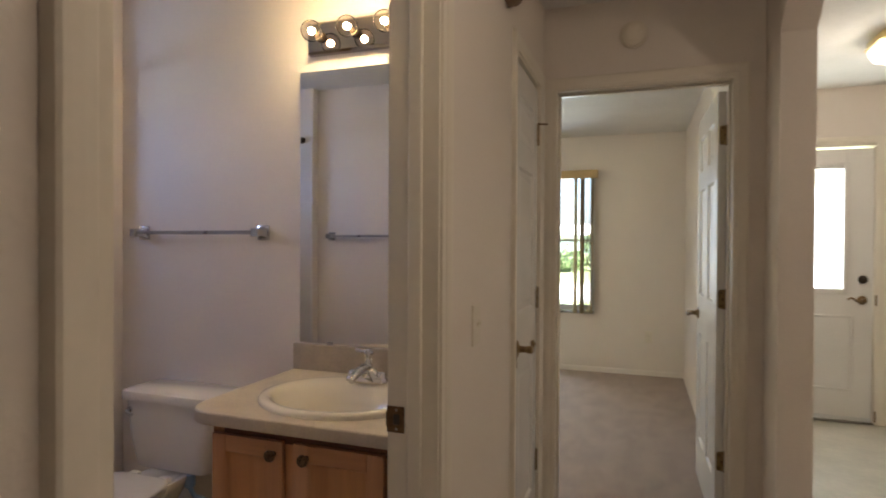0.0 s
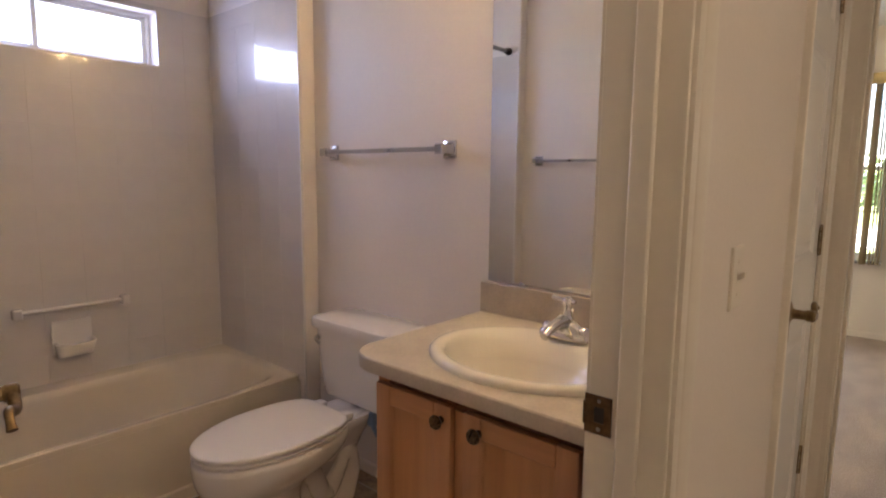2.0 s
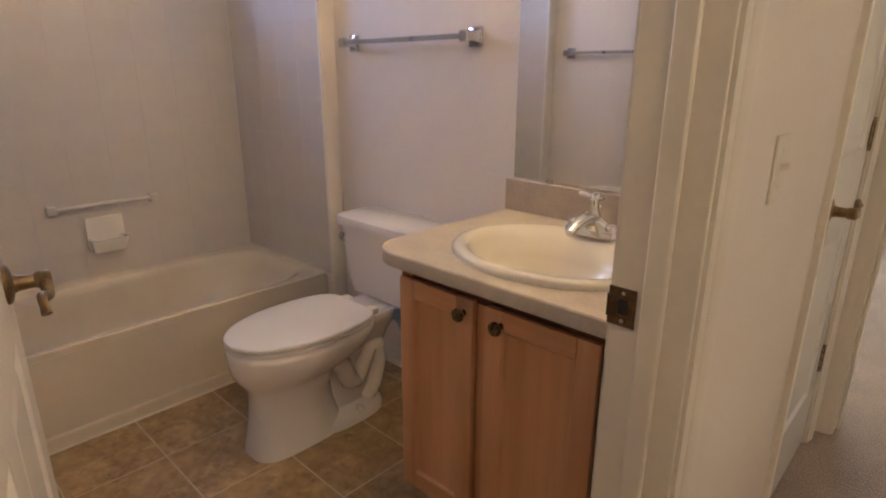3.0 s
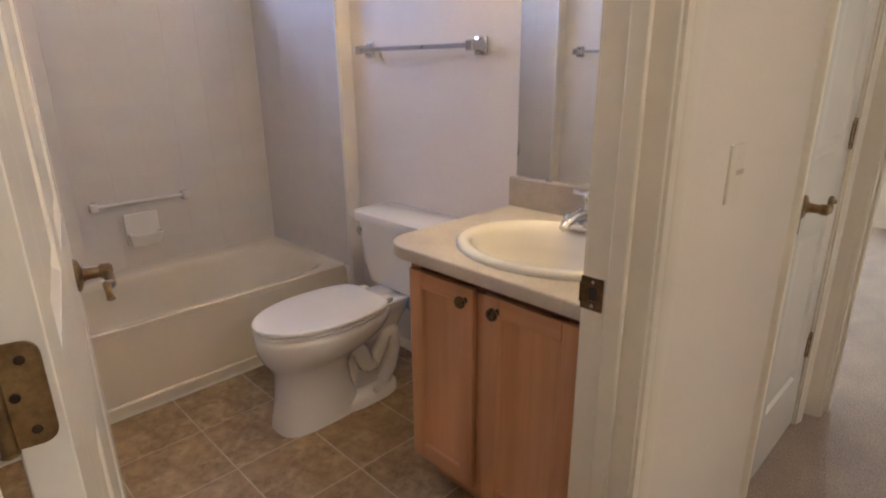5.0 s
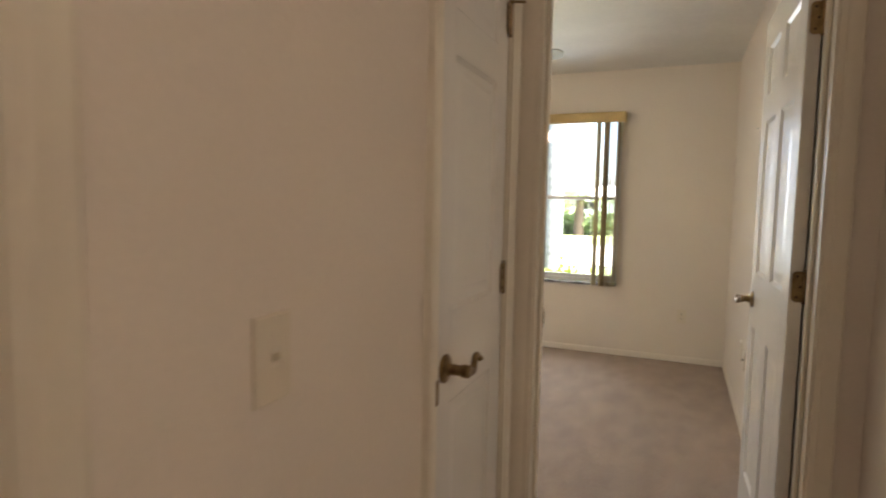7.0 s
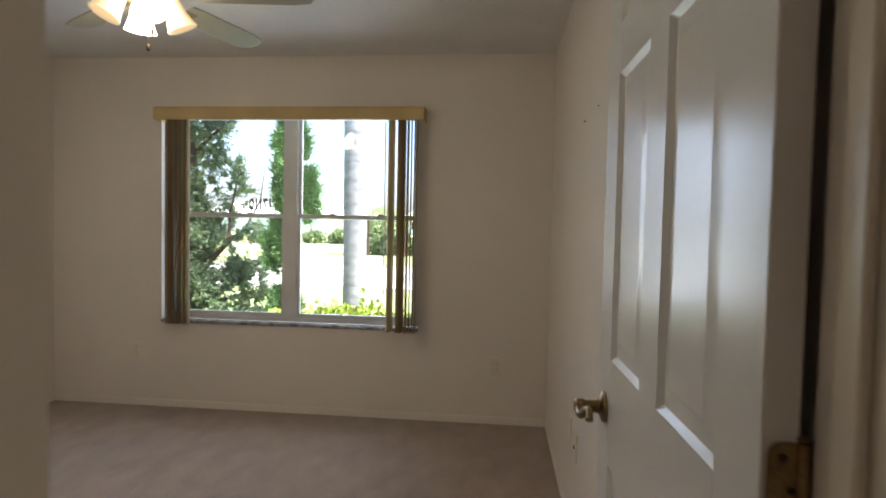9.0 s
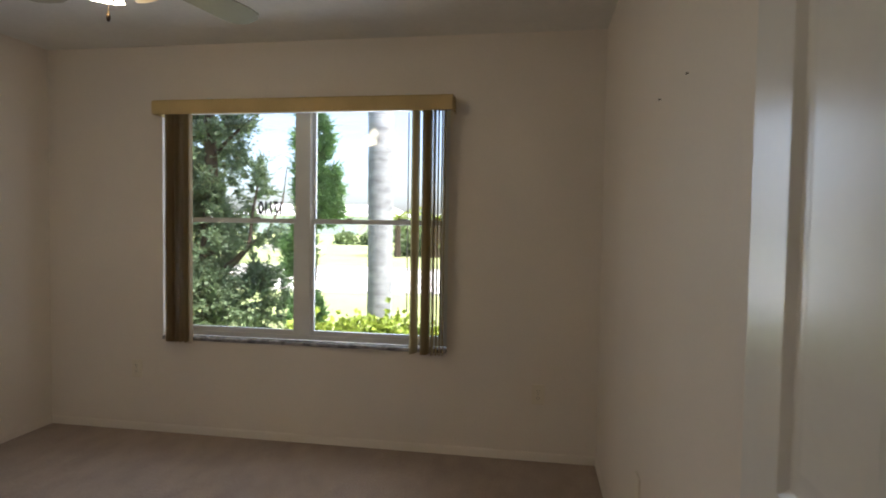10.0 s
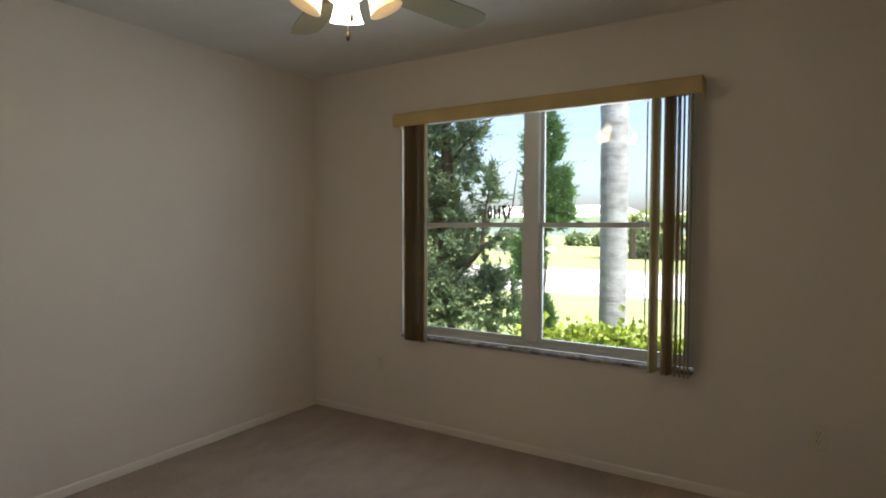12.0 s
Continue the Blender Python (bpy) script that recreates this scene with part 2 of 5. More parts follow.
M_LEAF4 = leafy("far_foliage", (0.25, 0.33, 0.15), (0.13, 0.19, 0.09))
M_STUCCO = material("pale_stucco", (0.60, 0.68, 0.74), 0.9, vary=0.06, scale=2.0, bump=0.004, bump_scale=40.0)
M_ROOF = material("pale_roof_tile", (0.78, 0.78, 0.79), 0.9, vary=0.2, scale=5.0, bump=0.01, bump_scale=12.0)
M_EXT = material("house_stucco", (0.62, 0.57, 0.50), 0.9, vary=0.06, scale=2.0, bump=0.004, bump_scale=40.0)

# ---- mesh helpers ----


def box(bm, x0, x1, y0, y1, z0, z1, bevel=0.0, seg=2):
    vs = [bm.verts.new((x, y, z)) for z in (z0, z1) for y in (y0, y1) for x in (x0, x1)]
    fs = [bm.faces.new([vs[i] for i in q]) for q in ((0, 2, 3, 1), (4, 5, 7, 6), (0, 1, 5, 4), (2, 6, 7, 3), (0, 4, 6, 2), (1, 3, 7, 5))]
    if bevel:
        es = list({e for f in fs for e in f.edges})
        bmesh.ops.bevel(bm, geom=es, offset=bevel, segments=seg, profile=0.5, affect="EDGES", clamp_overlap=True)
    return bm


def loft(bm, rings, cap0=True, cap1=True, closed=True):
    """Skin a list of rings of equal length."""
    rows = [[bm.verts.new(p) for p in r] for r in rings]
    n = len(rows[0])
    for a, b in zip(rows, rows[1:]):
        for i in range(n if closed else n - 1):
            j = (i + 1) % n
            bm.faces.new((a[i], a[j], b[j], b[i]))
    if cap0:
        bm.faces.new(rows[0][::-1])
    if cap1:
        bm.faces.new(rows[-1])
    return bm


def lathe(bm, profile, m=None, seg=20, cap0=True, cap1=True):
    """Turn (radius, height) pairs about z, then place by m."""
    m = m or Matrix()
    rings = [[m @ Vector((r * math.cos(2 * math.pi * k / seg), r * math.sin(2 * math.pi * k / seg), h)) for k in range(seg)] for r, h in profile]
    return loft(bm, rings, cap0, cap1)


def tube(bm, path, radius, seg=10):
    """A round tube along a path; radius may be a list."""
    path = [Vector(p) for p in path]
    rings = []
    side = None
    for i, p in enumerate(path):
        d = (path[min(i + 1, len(path) - 1)] - path[max(i - 1, 0)]).normalized()
        if side is None:
            side = d.orthogonal().normalized()
        side = (side - d * side.dot(d)).normalized()
        up = d.cross(side)
        r = radius[i] if isinstance(radius, (list, tuple)) else radius
        rings.append([p + (side * math.cos(a) + up * math.sin(a)) * r for a in [2 * math.pi * k / seg for k in range(seg)]])
    return loft(bm, rings)


def oval(cx, cy, z, rx, ry, n=36, power=2.0, front=1.0):
    """A superellipse ring; front stretches the side towards -y."""
    out = []
    for k in range(n):
        a = 2 * math.pi * k / n
        c, s = math.cos(a), math.sin(a)
        x = math.copysign(abs(c) ** (2 / power), c) * rx
        y = math.copysign(abs(s) ** (2 / power), s) * ry
        out.append((cx + x, cy + (y * front if y < 0 else y), z))
    return out


def finish(bm, name, mat, smooth=None):
    bmesh.ops.recalc_face_normals(bm, faces=bm.faces)
    me = bpy.data.meshes.new(name)
    bm.to_mesh(me)
    bm.free()
    me.materials.append(mat)
    if smooth:
        me.shade_smooth()
        me.set_sharp_from_angle(angle=radians(smooth))
    return me


def part(name, bm, mat, parent=None, label="", smooth=38):
    ob = new(name, finish(bm, name, mat, smooth))
    if parent is not None:
        ob.parent = parent
    if label:
        ob["label"] = label
    return ob


def thing(name, m, label, category, group=""):
    ob = new(name)
    ob.empty_display_size = 0.1
    ob.matrix_world = m
    return tagged(ob, label, category, group)


def setting(name, bm, mat, label, category, smooth=None):
    return tagged(part(name, bm, mat, None, "", smooth), label, category, "", "structure")


def wall(bm, axis, a0, a1, c0, c1, z0, z1, holes=()):
    """A wall slab along axis from a0 to a1, c0 to c1 thick, with rectangular holes (start, end, bottom, top)."""
    us = sorted({a0, a1} | {v for h in holes for v in h[:2] if a0 < v < a1})
    vs = sorted({z0, z1} | {v for h in holes for v in h[2:] if z0 < v < z1})
    at = {}

    def vert(i, j, k):
        if (i, j, k) not in at:
            a, c = us[i], (c0, c1)[k]
            at[i, j, k] = bm.verts.new((a, c, vs[j]) if axis == "x" else (c, a, vs[j]))
        return at[i, j, k]

    def solid(i, j):
        if not (0 <= i < len(us) - 1 and 0 <= j < len(vs) - 1):
            return False
        u, v = (us[i] + us[i + 1]) / 2, (vs[j] + vs[j + 1]) / 2
        return not any(s < u < e and low < v < high for s, e, low, high in holes)
    for i in range(len(us) - 1):
        for j in range(len(vs) - 1):
            if not solid(i, j):
                continue
            for k in (0, 1):
                bm.faces.new([vert(i + p, j + q, k) for p, q in ((0, 0), (1, 0), (1, 1), (0, 1))])
            for di, dj, p, q in ((-1, 0, (0, 0), (0, 1)), (1, 0, (1, 0), (1, 1)), (0, -1, (0, 0), (1, 0)), (0, 1, (0, 1), (1, 1))):
                if not solid(i + di, j + dj):
                    bm.faces.new((vert(i + p[0], j + p[1], 0), vert(i + q[0], j + q[1], 0), vert(i + q[0], j + q[1], 1), vert(i + p[0], j + p[1], 1)))
    return bm


def B():
    return bmesh.new()


TURN = {"x+": pose(0, 0, 0, 0, 90, 0), "x-": pose(0, 0, 0, 0, -90, 0), "y-": pose(0, 0, 0, 90, 0, 0), "y+": pose(0, 0, 0, -90, 0, 0), "z": Matrix()}


def rod(bm, x, y, z, axis, profile, seg=18, cap0=True, cap1=True):
    return lathe(bm, profile, Matrix.Translation((x, y, z)) @ TURN[axis], seg, cap0, cap1)

# ---- structure: walls, floors, ceilings ----
H = 2.44
HALL_W, HALL_E = -0.20, 0.74
BED_S, BED_N, BED_W, BED_E = 2.84, 6.045, -2.845, 0.662
BATH_N, BATH_S, BATH_W = 1.972, 0.30, -2.77
TUB_X, STUB_N, STUB_S = -2.05, 1.90, 0.372
FRONT = 4.97

setting("wall_hall_west", wall(B(), "y", -2.0, 2.72, -0.32, HALL_W, 0, H, [(0.365, 1.26, 0, 2.06), (2.065, 2.61, 0, 2.06)]), M_WALL, "warm cream painted hallway wall with door openings", "wall")
setting("wall_bathroom_north", wall(B(), "x", -2.89, -0.32, BATH_N, 2.07, 0, H), M_BATHWALL, "pale cream painted bathroom wall behind the vanity", "wall")
setting("wall_bathroom_south", wall(B(), "x", -2.89, -0.32, 0.18, BATH_S, 0, H), M_BATHWALL, "pale cream painted bathroom wall with a towel bar", "wall")
WIN_B = (0.70, 1.645, 1.768, 2.02)
setting("wall_bathroom_west", wall(B(), "y", BATH_S, BATH_N, -2.92, BATH_W, 0, H, [WIN_B]), M_BATHWALL, "pale painted outer wall over the bathtub", "wall")
setting("wall_alcove_north", box(B(), BATH_W, -2.0, STUB_N, BATH_N, 0, H, 0.006), M_BATHWALL, "painted wall return at the tub alcove", "wall")
setting("wall_alcove_south", box(B(), BATH_W, -2.0, BATH_S, STUB_S, 0, H, 0.006), M_BATHWALL, "painted wall return at the tub alcove", "wall")
setting("wall_closet_back", wall(B(), "x", -1.0, -0.32, 2.07, 2.10, 0, H), M_WALL, "plain painted closet wall", "wall")
setting("wall_bedroom_south", wall(B(), "x", BED_W - 0.12, HALL_E, 2.72, BED_S, 0, H, [(-0.155, 0.635, 0, 2.06)]), M_WALL, "cream painted wall with the bedroom doorway", "wall")
setting("wall_bedroom_west", wall(B(), "y", BED_S, BED_N, BED_W - 0.12, BED_W, 0, H), M_WALL, "cream painted bare bedroom wall", "wall")
WIN_X0, WIN_X1, WIN_Z0, WIN_Z1 = -2.03, -0.205, 0.60, 2.095
setting("wall_bedroom_north", wall(B(), "x", BED_W - 0.12, 0.86, BED_N, 6.245, -0.3, H, [(WIN_X0, WIN_X1, WIN_Z0, WIN_Z1)]), M_WALL, "cream painted outer bedroom wall with a double window", "wall")
setting("wall_bedroom_east", wall(B(), "y", BED_S, BED_N, BED_E, 0.86, 0, H), M_WALL, "cream painted bedroom wall with two nails", "wall")


def arch_wall():
    """Hall wall with an opening whose top corners are rounded off."""
    bm = B()
    y0, y1, top, spring = 0.15, 2.46, 2.33, 2.13
    outline = [(y0 + 0.30 * u, spring + (top - spring) * math.sin(u * math.pi / 2)) for u in [k / 10 for k in range(11)]]
    outline += [(y1 - (p - y0), z) for p, z in outline[::-1]]
    ring = [(-2.0, 0.0), (y0, 0.0)] + outline + [(y1, 0.0), (2.72, 0.0), (2.72, H), (-2.0, H)]
    loft(bm, [[(x, y, z) for y, z in ring] for x in (HALL_E, 0.86)])
    return bm


setting("wall_hall_east", arch_wall(), M_WALL, "cream hallway wall with an arched opening to the foyer", "wall")
setting("wall_corner", wall(B(), "y", 2.72, 2.84, HALL_E, 0.86, 0, H), M_WALL, "cream painted wall end between hall and foyer", "wall")
FD0, FD1 = 0.955, 1.875
setting("wall_foyer_north", wall(B(), "x", 0.86, 3.2, FRONT, 5.17, -0.3, H + 0.06, [(FD0 - 0.03, FD1 + 0.03, 0, 2.09)]), M_WALL, "pale foyer wall with the front door", "wall")
setting("wall_foyer_east", wall(B(), "y", -2.0, 5.17, 3.2, 3.32, 0, H + 0.06), M_WALL, "pale foyer wall", "wall")
setting("wall_south", wall(B(), "x", -0.32, 3.32, -2.12, -2.0, 0, H + 0.06), M_WALL, "plain cream end wall", "wall")

setting("floor_bedroom", box(B(), BED_W - 0.12, 0.86, 2.78, BED_N, -0.2, 0), M_CARPET, "pinkish beige cut-pile carpet with vacuum marks", "floor")
setting("floor_hall", box(B(), -0.26, 0.80, -2.12, 2.78, -0.2, 0), M_CARPET, "beige cut-pile hallway carpet", "floor")
setting("floor_foyer", box(B(), 0.80, 3.32, -2.12, 5.17, -0.2, -0.002), M_FOYER, "pale beige vinyl foyer floor", "floor")
BATH_FLOOR = setting("floor_bathroom", box(B(), -2.92, -0.26, 0.18, 2.10, -0.2, -0.0008), M_GROUT, "mottled brown ceramic tile floor with tan grout", "floor")
setting("floor_closet", box(B(), -1.0, -0.26, 2.10, 2.72, -0.2, 0), M_CARPET, "beige closet carpet", "floor")
setting("ceiling_bedroom", box(B(), BED_W - 0.12, 0.86, 2.72, 6.245, H, H + 0.12), M_CEIL, "off-white knockdown textured bedroom ceiling", "ceiling")
setting("ceiling_bathroom", box(B(), -2.92, -0.32, 0.18, 2.72, H, H + 0.12), M_CEIL, "off-white textured bathroom ceiling", "ceiling")
setting("ceiling_hall", box(B(), -0.32, 0.86, -2.12, 2.72, H, H + 0.12), M_CEIL, "off-white textured hallway ceiling", "ceiling")
setting("ceiling_foyer", box(B(), 0.86, 3.32, -2.12, 5.17, H + 0.06, H + 0.18), M_CEIL, "off-white textured foyer ceiling", "ceiling")


def board(bm, axis, a0, a1, face, out, h=0.050, t=0.007):
    """A baseboard run with an eased top; out: +1 or -1, the way it stands off its wall."""
    prof = [(0, 0), (t, 0), (t, h * 0.78), (t * 0.45, h * 0.95), (0, h)]
    loft(bm, [[(a, face + out * d, z) if axis == "x" else (face + out * d, a, z) for d, z in prof] for a in (a0, a1)])
    return bm


bb = B()
board(bb, "x", BED_W + 0.012, BED_E - 0.012, BED_N, -1)
board(bb, "y", BED_S, BED_N, BED_W, 1)
board(bb, "y", BED_S, BED_N, BED_E, -1)
board(bb, "x", BED_W + 0.012, -0.215, BED_S, 1)
setting("baseboard_bedroom", bb, M_WALL, "low cream painted bedroom baseboard", "baseboard", 30)
bb = B()
board(bb, "y", -2.0, 0.305, HALL_W, 1)
board(bb, "y", 1.315, 2.01, HALL_W, 1)
board(bb, "y", -2.0, 0.15, HALL_E, -1)
board(bb, "y", 2.46, 2.72, HALL_E, -1)
setting("baseboard_hall", bb, M_TRIM, "low cream painted hallway baseboard", "baseboard", 30)
bb = B()
board(bb, "x", -1.99, -1.05, BATH_N, -1)
board(bb, "x", -1.99, -0.34, BATH_S, 1)
setting("baseboard_bathroom", bb, M_TRIM, "low cream painted bathroom baseboard", "baseboard", 30)
bb = B()
board(bb, "x", 0.88, FD0 - 0.09, FRONT, -1)
board(bb, "x", FD1 + 0.09, 3.2, FRONT, -1)
setting("baseboard_foyer", bb, M_TRIM, "low painted foyer baseboard", "baseboard", 30)

CASING = [(0.0, 0.0), (0.0, 0.009), (0.008, 0.011), (0.016, 0.0115), (0.020, 0.014), (0.034, 0.0165), (0.046, 0.018), (0.052, 0.0175), (0.056, 0.015), (0.058, 0.0)]


def casing(bm, axis, a0, a1, top, face, out):
    """Moulded casing round three sides of an opening, on a wall face."""
    rings = []
    for corner in range(4):
        ring = []
        for u, d in CASING:
            a = a0 - u if corner < 2 else a1 + u
            z = top + u if corner in (1, 2) else 0.0
            ring.append((a, face + out * d, z) if axis == "x" else (face + out * d, a, z))
        rings.append(ring)
    return loft(bm, rings)


def door_frame(name, axis, a0, a1, c0, c1, top, stop, label):
    """Jamb lining, stop and casings of a doorway; a0, a1: clear opening."""
    t = 0.02
    root = tagged(new(name), label, "door frame", "", "structure")

    def bx(bm, p, q, s, e, z0, z1, bev=0.0015):
        return box(bm, *((p, q, s, e) if axis == "x" else (s, e, p, q)), z0, z1, bev, 1)
    e = 0.002
    part("jamb", bx(B(), a0 - t, a0, c0 - e, c1 + e, 0, top + t), M_TRIM, root)
    part("jamb", bx(B(), a1, a1 + t, c0 - e, c1 + e, 0, top + t), M_TRIM, root)
    part("head", bx(B(), a0, a1, c0 - e, c1 + e, top, top + t), M_TRIM, root)
    s0, s1 = stop
    part("door_stop", bx(B(), a0, a0 + 0.011, s0, s1, 0, top - 0.011, 0.003), M_TRIM, root)
    part("door_stop", bx(B(), a1 - 0.011, a1, s0, s1, 0, top - 0.011, 0.003), M_TRIM, root)
    part("door_stop", bx(B(), a0, a1, s0, s1, top - 0.011, top, 0.003), M_TRIM, root)
    for face, out in ((c0, -1), (c1, 1)):
        part("casing", casing(B(), axis, a0 - 0.006, a1 + 0.006, top + 0.006, face, out), M_TRIM, root, "", 25)
    return root


FRAME_BATH = door_frame("door_frame_bathroom", "y", 0.385, 1.24, -0.32, HALL_W, 2.04, (-0.272, -0.238), "cream painted bathroom door frame with moulded casing")
FRAME_CLOSET = door_frame("door_frame_closet", "y", 2.085, 2.59, -0.32, HALL_W, 2.04, (-0.285, -0.245), "cream painted closet door frame with moulded casing")
FRAME_BED = door_frame("door_frame_bedroom", "x", -0.135, 0.615, 2.72, BED_S, 2.04, (2.765, 2.80), "cream painted bedroom door frame with moulded casing")


def hinge(parent, x, y, z, leaf_axis, open_leaf=None):
    """A butt hinge with two rounded leaves and a knuckle; leaf_axis: the way the door leaf points."""
    bm = B()
    rod(bm, x, y, z - 0.044, "z", [(0.0062, 0), (0.0062, 0.088)], 10)
    for h in (-0.049, 0.045):
        rod(bm, x, y, z + h, "z", [(0.0035, 0), (0.0072, 0.002), (0.0035, 0.005)], 10)
    hg = part("hinge", bm, M_BRASS, parent, "antique brass hinge")
    for (lx, ly) in ([leaf_axis] if open_leaf is None else [leaf_axis, open_leaf]):
        w, r = abs(lx + ly), 0.012
        sg = math.copysign(1, lx + ly)
        out = [(0, -0.044)] + [(w - r + r * math.sin(q * math.pi / 8), -0.044 + r - r * math.cos(q * math.pi / 8)) for q in range(5)]
        out += [(w - r + r * math.cos(q * math.pi / 8), 0.044 - r + r * math.sin(q * math.pi / 8)) for q in range(5)] + [(0, 0.044)]
        if lx:
            rings = [[(x + sg * u, y + d, z + v) for u, v in out] for d in (-0.0015, 0.0015)]
        else:
            rings = [[(x + d, y + sg * u, z + v) for u, v in out] for d in (-0.0015, 0.0015)]
        bm = loft(B(), rings)
        lf = part("leaf", bm, M_BRASS, hg)
        for dz in (-0.03, 0.0, 0.03):
            bm = B()
            k = 0.6 if abs(dz) > 0.01 else 0.35
            rod(bm, x + lx * k, y + ly * k, z + dz, "y-" if lx else "x-", [(0.004, -0.003), (0.004, 0.0025), (0.002, 0.0032)], 8)
            rod(bm, x + lx * k, y + ly * k, z + dz, "y+" if lx else "x+", [(0.004, 0.0), (0.004, 0.0025), (0.002, 0.0032)], 8)
            part("screw", bm, M_BRONZE, None).parent = hg
    return hg


def lever(parent, x, z, face, out, way, droop=0.0):
    """A wave lever on a round rose. The door lies in the xz plane; out: -1 or 1 in y; way: the side to which it points."""
    bm = B()
    ax = "y+" if out > 0 else "y-"
    rod(bm, x, face, z, ax, [(0.033, 0), (0.033, 0.004), (0.030, 0.007), (0.022, 0.010), (0.016, 0.012), (0.013, 0.018), (0.012, 0.040), (0.015, 0.044), (0.015, 0.060), (0.010, 0.064)], 22)
    hd = part("door_handle", bm, M_BRASS, parent, "antique brass wave lever handle")
    bm = B()
    pts, rad = [], []
    for k in range(15):
        u = k / 14
        pts.append((x + way * (0.004 + 0.10 * u), face + out * (0.052 + 0.004 * math.sin(u * 6)), z - 0.013 * math.sin(u * 2 * math.pi) * (0.4 + u) + 0.004 * u - droop * u))
        rad.append(0.0105 - 0.0045 * u + (0.002 if k == 14 else 0))
    part("lever", tube(bm, pts, rad, 10), M_BRASS, hd)
    return hd


def panel(bm, x0, x1, z0, z1, t):
    """A raised door panel: sunk moulding, then a bevelled field, on both faces."""
    steps = [(0.0, t / 2 - 0.001), (0.010, t / 2 - 0.009), (0.018, t / 2 - 0.0095), (0.042, t / 2 - 0.003), (0.046, t / 2 - 0.003)]
    for s in (-1, 1):
        rings = [[(x0 + i, s * d, z0 + i), (x1 - i, s * d, z0 + i), (x1 - i, s * d, z1 - i), (x0 + i, s * d, z1 - i)] for i, d in steps]
        loft(bm, rings, False, True)
    return bm


def door(name, m, width, cols, label, knob_side, height=2.02, t=0.035, levers=(-1, 1), knob_z=0.915, group="", droop=0.0):
    """A moulded panel door, hinge edge at x = 0, leaf towards +x, faces at y = +-t/2."""
    root = thing(name, m, label, "door", group)
    st = 0.105 if width > 0.6 else 0.095
    mid = 0.095
    rows = [(0.235, 0.83), (1.045, 1.625), (1.725, 1.905)]
    xs = [(st, width - st)] if cols == 1 else [(st, width / 2 - mid / 2), (width / 2 + mid / 2, width - st)]
    bm = B()
    b0, b1 = -t / 2, t / 2
    box(bm, 0, st, b0, b1, 0.008, height, 0.0015, 1)
    box(bm, width - st, width, b0, b1, 0.008, height, 0.0015, 1)
    edges = [0.008] + [z for r in rows for z in r] + [height]
    for z0, z1 in zip(edges[::2], edges[1::2]):
        box(bm, st, width - st, b0, b1, z0, z1)
    if cols == 2:
        for z0, z1 in rows:
            box(bm, xs[0][1], xs[1][0], b0, b1, z0, z1)
    body = part("leaf", bm, M_DOOR, root)
    for x0, x1 in xs:
        for z0, z1 in rows:
            part("panel", panel(B(), x0, x1, z0, z1, t), M_DOOR, root, "", 20)
    for s in levers:
        lever(root, width - 0.062, knob_z, s * t / 2, s, -1, droop)
    bm = B()
    box(bm, width - 0.0005, width + 0.0012, -0.011, 0.011, knob_z - 0.028, knob_z + 0.028, 0.0005, 1)
    part("latch_plate", bm, M_BRASS, root)
    return root


# bedroom door, swung fully open against the east wall
D_BED = door("door_bedroom", pose(0.590, 2.850, 0, 0, 0, 91.2), 0.735, 2, "white six-panel bedroom door standing open, brass lever", 1, knob_z=0.935)
for hz in (0.335, 1.075, 1.82):
    hinge(D_BED, -0.003, -0.020, hz, (0, 0.032))
# closet door, shut
D_CLOSET = door("door_closet", pose(-0.222, 2.587, 0, 0, 0, -90.0), 0.499, 1, "narrow white three-panel closet door, shut, brass lever", 1, levers=(1,), knob_z=0.918)
for hz in (0.335, 1.078, 1.82):
    hinge(D_CLOSET, -0.001, 0.021, hz, (0.028, 0), (-0.014, 0))
bm = B()
tube(bm, [(0.0, 0.024, 1.868), (0.0, 0.036, 1.868), (-0.012, 0.062, 1.868)], 0.004, 8)
box(bm, -0.006, 0.006, 0.018, 0.03, 1.863, 1.873, 0.001, 1)
stop_pin = part("hinge_pin_stop", bm, M_BRASS, D_CLOSET)
part("strike_plate", box(B(), -0.1915, -0.1865, 2.066, 2.0785, 0.858, 0.914, 0.002, 1), M_BRASS, FRAME_CLOSET)
# bathroom door, swung into the bathroom
D_BATH = door("door_bathroom", pose(-0.318, 0.431, 0, 0, 0, 180.0 - 11.6), 0.82, 2, "white six-panel bathroom door standing open, brass lever", 1, droop=0.03)
for hz in (0.335, 1.060, 1.82):
    hinge(D_BATH, -0.006, 0.022, hz, (0, -0.034))


